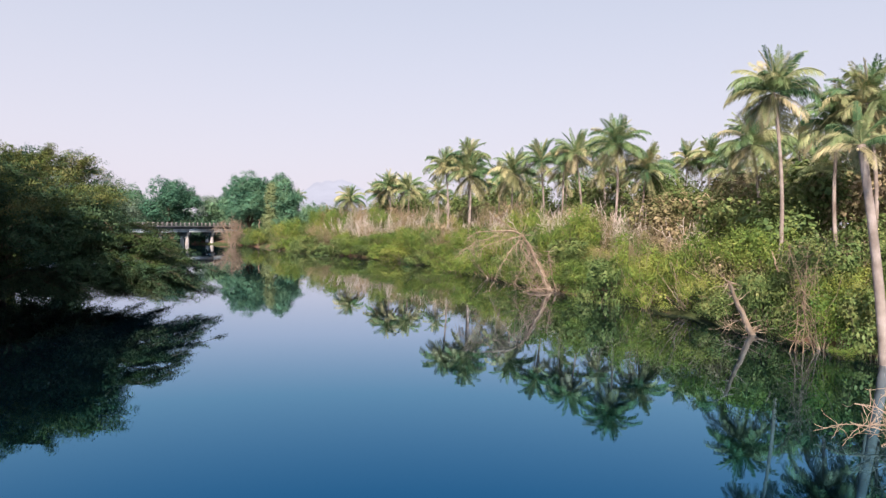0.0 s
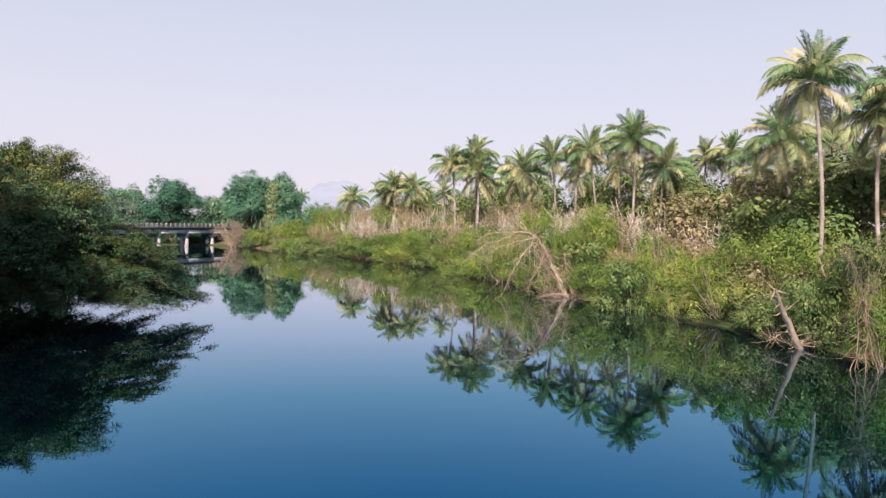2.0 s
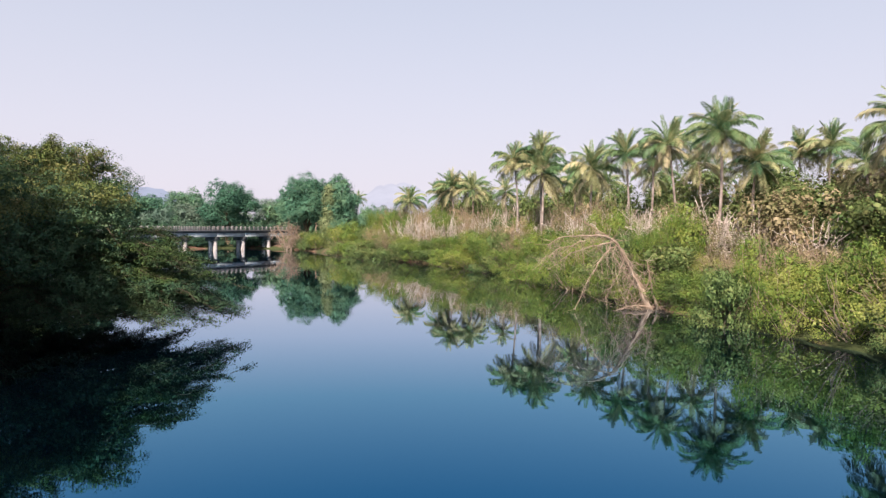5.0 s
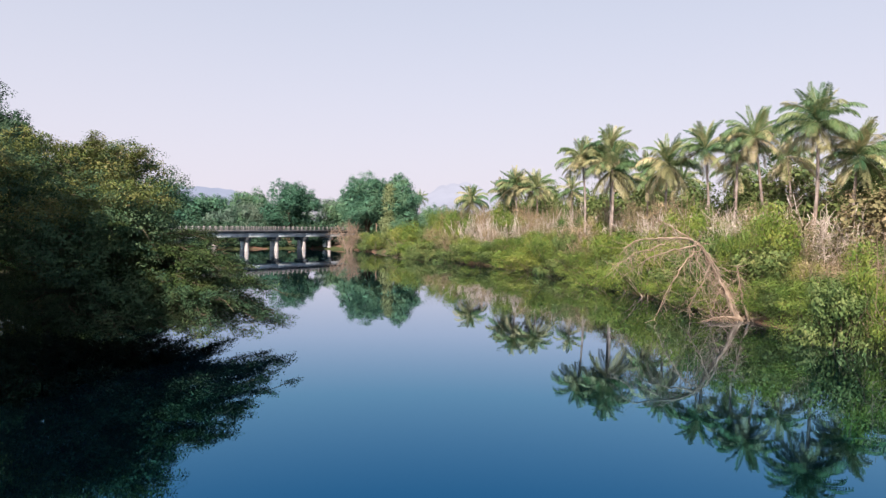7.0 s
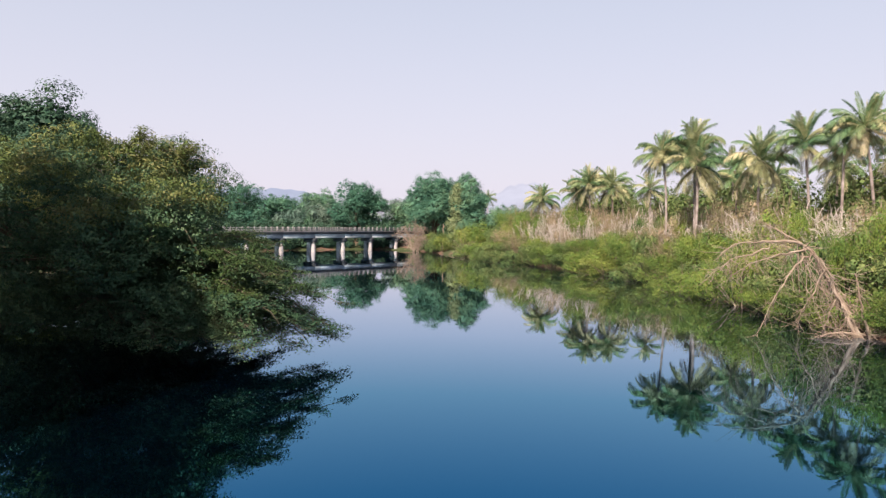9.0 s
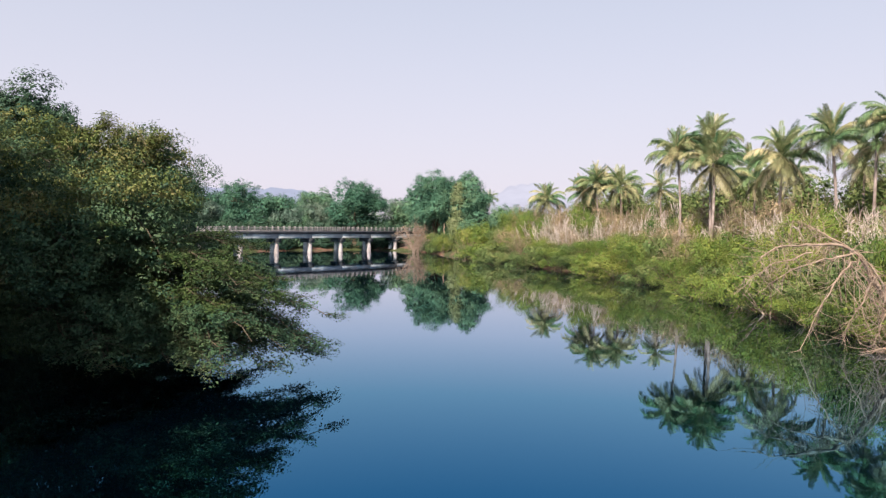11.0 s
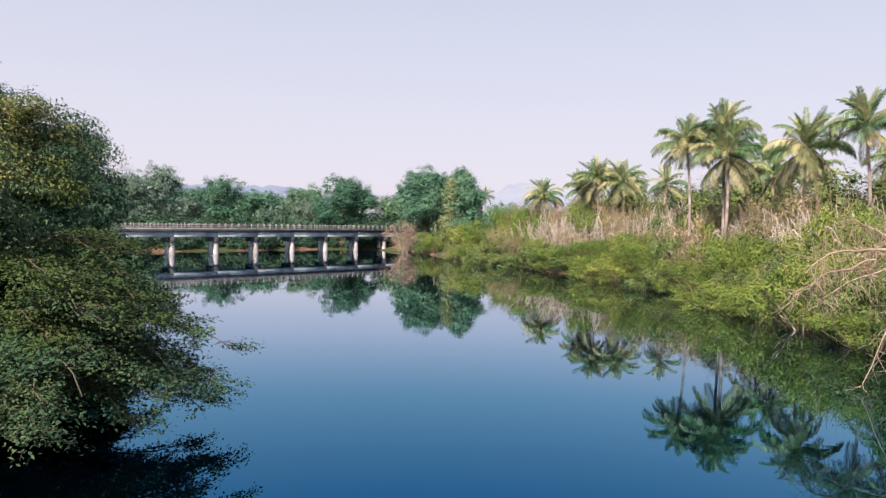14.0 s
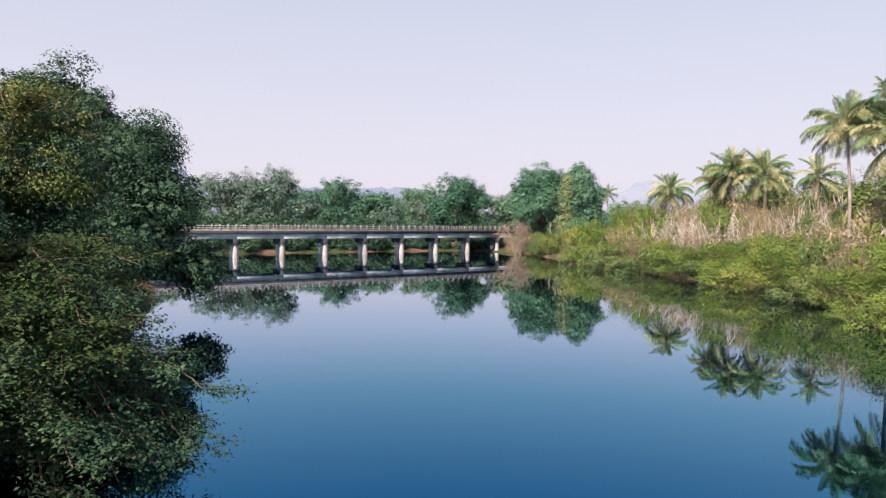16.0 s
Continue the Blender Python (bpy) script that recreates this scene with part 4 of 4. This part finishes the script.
for p, inl in along([(-39, 147.5), (-49, 159)], 2.4, rng):
    q = p + inl * rng.uniform(0, 3)
    bush("dark" if rng.uniform() < 0.6 else "far", q[0], q[1], 1.2, rng.uniform(0.9, 1.5), rng)
# left bank growth behind the overhanging tree
for p, inl in along([q for q in BANK_LEFT if -100 < q[0] < -25 and 30 < q[1] < 99], 5.0, rng):
    q = p + inl * rng.uniform(1.0, 6)
    bush(rng.choice(["dark", "green", "dark"]), q[0], q[1], rng.uniform(0.9, 1.3), rng.uniform(0.5, 1.0), rng, group="left bank shrubs")
for x, y, k, w, h in ((-38.5, 53.5, "green", 0.7, 0.5), (-40.5, 51, "bright", 0.7, 0.45), (-43, 49, "green", 0.9, 0.6), (-39.5, 48.5, "dark", 0.8, 0.7), (-43.5, 45, "dark", 1.0, 0.8), (-46.5, 42, "dark", 1.0, 0.8), (-37.8, 56.5, "dark", 0.9, 0.8), (-47, 46, "green", 0.9, 0.6), (-46.5, 38, "dark", 1.0, 0.9)):
    bush(k, x, y, w, h, rng, group="left bank shrubs")
bush("bright", 19.2, 46.5, 1.45, 1.85, rng)
bush("bright", 21.0, 45.0, 1.35, 1.75, rng)
bush("bright", 18.0, 48.8, 1.15, 1.4, rng)


# ---- reeds on the crest of the bank ----
def reed_mesh(seed, n=34):
    """Dry canes that lean and cross, some snapped over, with ragged pale blades and plumes."""
    rng = np.random.default_rng(seed)
    g, plumes = Geo(), []
    for j in range(n):
        b = np.array((rng.normal(0, 0.8), rng.normal(0, 0.8), -0.1))
        L = rng.uniform(1.3, 2.9)
        d = unit(np.array((rng.normal(0, 0.42), rng.normal(0, 0.42), 1.0)))
        tip = b + d * L
        kink = tip + unit(d + rng.normal(0, 0.9, 3)) * rng.uniform(0.3, 1.0)
        tube(g, [b, (b + tip) / 2 + rng.normal(0, 0.05, 3), tip, kink], (0.018, 0.018, 0.022, 0.010), 4, cap=False)
        k = 9
        at = b + d * L * rng.uniform(0.45, 1.0, (k, 1))
        leaves(g, rng, at, np.repeat(d[None], k, 0) + rng.normal(0, 0.5, (k, 3)), 0.38, 0.13, 0.5)
        if j % 3 == 0:
            k, heads = 26, Geo()
            lean = unit(d + rng.normal(0, 0.3, 3) + (-0.35, 0, 0))
            run = rng.uniform(0.5, 0.95)
            tube(heads, [tip - lean * 0.1, tip + lean * run * 0.3, tip + lean * run * 0.7, tip + lean * run], (0.008, 0.028, 0.022, 0.004), 5, cap=False)
            at = tip + lean * np.linspace(0, run, k)[:, None]
            leaves(heads, rng, at, np.repeat(lean[None], k, 0) + rng.normal(0, 0.35, (k, 3)), 0.095, 0.35, 0.0)
            plumes.append(heads.mesh("plume", M_PLUME))
    return g.mesh("reeds", M_REED), plumes


REEDS = [reed_mesh(300 + k) for k in range(4)]
for off, st in ((6.8, 3.4), (9.4, 2.6), (12.0, 2.4), (14.5, 2.6)):
    for p, inl in along([q for q in BANK_RIGHT if 58 < q[1] < 131], st, rng):
        if off < 9 and p[1] < 98 or p[1] < 74 and (off < 11.5 or rng.uniform() < 0.6):
            continue
        q = p + inl * (off + rng.uniform(-1.5, 1.5))
        canes, plumes = REEDS[int(rng.integers(0, 4))]
        root = new("reed_clump", canes)
        for plume in plumes:
            part("plume", plume, root)
        root.matrix_basis = pose(q[0], q[1], ground_z(*q) - 0.05, 0, 0, rng.uniform(0, 360)) @ Matrix.Diagonal((1.3, 1.3, rng.uniform(1.4, 1.95), 1))
        tagged(root, "clump of bleached dry reeds with white feathery plumes", "reeds", "reed clumps")


# ---- bridge ----
B0, BDIR = Vector((-77.8, 114.75, 0)), Vector((0.456, 0.890, 0)).normalized()
SPAN = 7.45
B_TURN = math.degrees(math.atan2(BDIR.y, BDIR.x))
bridge = empty("bridge", B0, B_TURN)          # local x runs along the bridge, -y faces the camera's side
tagged(bridge, "low grey concrete road bridge on round white columns", "bridge")
N0, N1 = -5, 8
LEN0, LEN1 = N0 * SPAN, N1 * SPAN


def bridge_part(name, size, at, material, parent=None, label="", bevel=0.03):
    g = Geo()
    box(g, size, (0, 0, 0), bevel)
    return part(name, g.mesh(name, material), parent or bridge, label, Matrix.Translation(at))


mid, full = (LEN0 + LEN1) / 2, LEN1 - LEN0
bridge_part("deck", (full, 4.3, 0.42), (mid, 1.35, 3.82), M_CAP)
for y in (-0.42, 3.12):
    for k in range(N0, N1):
        bridge_part("girder", (SPAN - 0.05, 0.42, 0.80), (k * SPAN + SPAN / 2, y, 3.205), M_CONCRETE)
for y in (-0.66, 3.36):
    bridge_part("kerb", (full, 0.24, 0.18), (mid, y, 4.118), M_RAIL)
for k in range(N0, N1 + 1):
    bridge_part("cap_beam", (1.10, 3.2, 0.80), (k * SPAN, 0.9, 2.40), M_CAP, label="dark concrete cap beam")
g = Geo()
t = np.linspace(0, 1, 8)
tube(g, np.column_stack([0 * t, 0 * t, -2.6 + 4.60 * t]), np.linspace(0.53, 0.40, 8), 20)
# back columns: grey tone in place of the deck's shade on them
col_mesh, col_back = g.mesh("column", M_COLUMN, True), g.mesh("column", M_CONCRETE, True)
for k in range(N0, N1 + 1):
    for y in (0.0, 1.5):
        part("column", col_mesh if y == 0 else col_back, bridge, "round pale concrete column" if y == 0 else "round column in a shade-grey tone", Matrix.Translation((k * SPAN, y, 0)))
g = Geo()
box(g, (0.17, 0.17, 0.82), (0, 0, 0.41), 0.02)
post_mesh = g.mesh("post", M_RAIL)
for y in (-0.66, 3.36):
    n = int(full / 1.23)
    for i in range(n + 1):
        part("post", post_mesh, bridge, m=Matrix.Translation((LEN0 + i * full / n, y, 4.19)))
    for z in (4.45, 4.78):
        bridge_part("rail", (full, 0.07, 0.09), (mid, y, z), M_RAIL, bevel=0.015)


# ---- dead wood ----
M_ROOT = solid_mat("brown_roots", [(0.3, (0.10, 0.07, 0.05)), (0.7, (0.22, 0.16, 0.12))], 1.8, 0.9, 0.4, 9.0)


def branches(name, at, label, main, seed, twigs=40, r=0.10, hang=0.5, length=1.6, category="dead branch", mat=None, taper=0.25, bend=0.07):
    """Bare dead wood: main limbs given as lines from the foot, with thin twigs off them."""
    rng = np.random.default_rng(seed)
    root = empty(name, at)
    tagged(root, label, category)
    lines = []
    for k, (a, b, sag, rr) in enumerate(main):
        g = Geo()
        line = wiggle(rng, a, b, 12, bend, sag)
        tube(g, line, np.linspace(rr, rr * (taper if k == 0 else 0.25), 12), 7)
        part("branch", g.mesh("branch", mat or M_DEAD, True), root)
        lines.append((line, rr))
    g = Geo()
    for _ in range(twigs):
        line, rr = lines[int(rng.integers(0, len(lines)))]
        b = line[int(rng.integers(2, 12))]
        tip = b + unit(rng.normal(0, 1, 3) + np.array((0, 0, -hang))) * length * rng.uniform(0.4, 1.2)
        tip[2] = max(tip[2], 0.02 - at[2])
        tube(g, wiggle(rng, b, tip, 6, 0.14, -0.05), np.linspace(max(0.012, rr * 0.16), 0.006, 6), 4, cap=False)
    tagged(part("twig_tangle", g.mesh("twig_tangle", mat or M_DEAD), root), kind="stuff")
    return root


SN = (9.9, 61.8, 0.0)
snag = branches("fallen_dead_tree", SN, "fallen bleached dead tree arching over the water", [
    ((0, 0, -0.3), (-3.4, 0.6, 5.4), 0.10, 0.20), ((-0.3, 0.1, -0.2), (-2.6, -0.3, 4.6), 0.05, 0.12), ((0.3, -0.2, -0.2), (-0.6, -0.2, 3.6), 0.0, 0.09),
    ((-3.2, 0.5, 5.2), (-8.0, -2.9, 4.75), 0.08, 0.085), ((-3.0, 0.5, 5.0), (-7.4, -2.0, 3.4), 0.06, 0.06), ((-5.2, -0.8, 5.0), (-8.6, -2.4, 3.6), 0.06, 0.045), ((-2.8, 0.4, 4.6), (-6.0, -2.6, 0.3), 0.14, 0.055), ((-3.2, 0.6, 5.3), (-5.5, 2.5, 6.6), 0.05, 0.05),
    ((0, 0, 0.2), (-2.4, -1.0, 0.15), 0.05, 0.10), ((0.2, 0, 0.1), (1.6, -0.6, 0.2), 0.08, 0.09), ((-2.0, 0.3, 3.8), (-3.6, -0.5, 0.9), 0.05, 0.05), ((-1.2, 0.2, 2.6), (-2.2, -0.6, 0.5), 0.05, 0.05)], 401, 720, hang=0.9, length=1.4)
trng = np.random.default_rng(411)
for _ in range(34):
    u = trng.uniform(0.1, 1.0)
    a = np.array((-0.4 - 3.2 * u, 0.1 + 0.5 * u, 1.2 + 4.2 * u)) + trng.normal(0, 0.2, 3)
    e = np.array((a[0] * trng.uniform(0.15, 1.25) + 0.4, trng.normal(0, 0.4), trng.uniform(0.0, 0.5) * a[2]))
    g = Geo()
    tube(g, wiggle(trng, a, e, 8, 0.13, -0.04), np.linspace(0.020, 0.008, 8), 4, cap=False)
    part("hanging_stem", g.mesh("hanging_stem", M_DEAD), snag)
branches("leaning_dead_trunk", (17.5, 39.0, 0.0), "leaning broken dead trunk with bare roots in the water", [
    ((0.2, 0, -0.4), (-2.3, -1.9, 3.1), -0.03, 0.21), ((0, 0, 0.2), (2.2, 0.2, 1.0), 0.10, 0.08), ((0, 0, 0.1), (1.6, -0.8, 0.3), 0.12, 0.07), ((-0.4, 0, 0.8), (-1.8, -0.5, 0.4), 0.1, 0.05), ((0.4, 0.1, 0.4), (1.4, 0.6, 1.6), 0.08, 0.06)], 412, 140, hang=0.1, length=1.0, taper=0.45, bend=0.03)
branches("broken_stump", (20.2, 41.8, 1.2), "pale broken dead stump among shrubs", [((0, 0, -0.6), (-0.1, 0, 2.6), 0.0, 0.19), ((0, 0, 2.2), (-0.45, 0, 3.5), 0.0, 0.09)], 403, 6, length=0.7)
branches("hanging_roots", (17.2, 33.2, 0.0), "bare hanging roots and stems at the water's edge", [
    ((0, 0, -0.3), (0.5, 0.8, 4.6), 0.05, 0.028), ((-0.6, 0.3, -0.3), (0.6, 1.4, 4.0), 0.05, 0.024), ((0.5, -0.2, -0.3), (-0.3, 1.0, 5.2), 0.03, 0.026), ((-0.2, 0.5, -0.3), (1.8, 1.6, 5.6), 0.0, 0.024)], 404, 200, hang=0.3, length=1.1, mat=M_ROOT)
branches("dead_bush", (-46.5, 151.5, 0.3), "grey leafless shrub beside the bridge end", [
    ((0, 0, -0.3), (-2.4, 0.3, 5.0), 0.05, 0.16), ((0, 0, -0.2), (1.2, 0.2, 4.6), 0.03, 0.14), ((0.6, 0, -0.2), (2.0, 0.6, 4.8), 0.05, 0.12), ((0.9, 0, -0.2), (0.6, 0.6, 5.2), 0.05, 0.12), ((0, 0, 0), (-3.6, -0.3, 3.6), 0.12, 0.12), ((0, 0, 0), (0.2, -0.4, 5.6), 0.0, 0.10), ((0, 0, 0), (2.4, 0, 3.0), 0.12, 0.08)], 405, 1000, hang=0.3, length=1.9, category="shrub")
branches("dead_tree", (-41.3, 154, 0.4), "bare upright dead tree trunk", [((0, 0, -0.4), (0.2, 0, 5.6), 0.0, 0.26)], 406, 8, length=0.9, category="tree stump")
# a leafy twig and driftwood on the water by the near bank
bush("bright", 18.2, 31.6, 0.42, 0.22, rng, 0.1)
bush("green", 18.9, 34.6, 0.8, 1.5, rng, 0.1)
bush("dark", 20.2, 32.6, 0.9, 1.4, rng, 0.1)
branches("floating_branch", (12.3, 19.6, 0.05), "bleached branch lying on the water with bare twigs", [
    ((1.4, 0, 0), (-1.3, 0.1, 0.35), 0.05, 0.040), ((1.2, 0, 0.05), (-0.7, 0.3, 0.95), 0.05, 0.032), ((0.9, 0, 0.05), (-1.0, -0.4, 0.5), 0.03, 0.028), ((1.4, 0.1, 0.05), (0.1, 0.2, 1.4), 0.04, 0.032), ((1.0, 0, 0.0), (-0.4, -0.5, -0.02), 0.0, 0.03)], 407, 120, hang=-0.25, length=0.8)
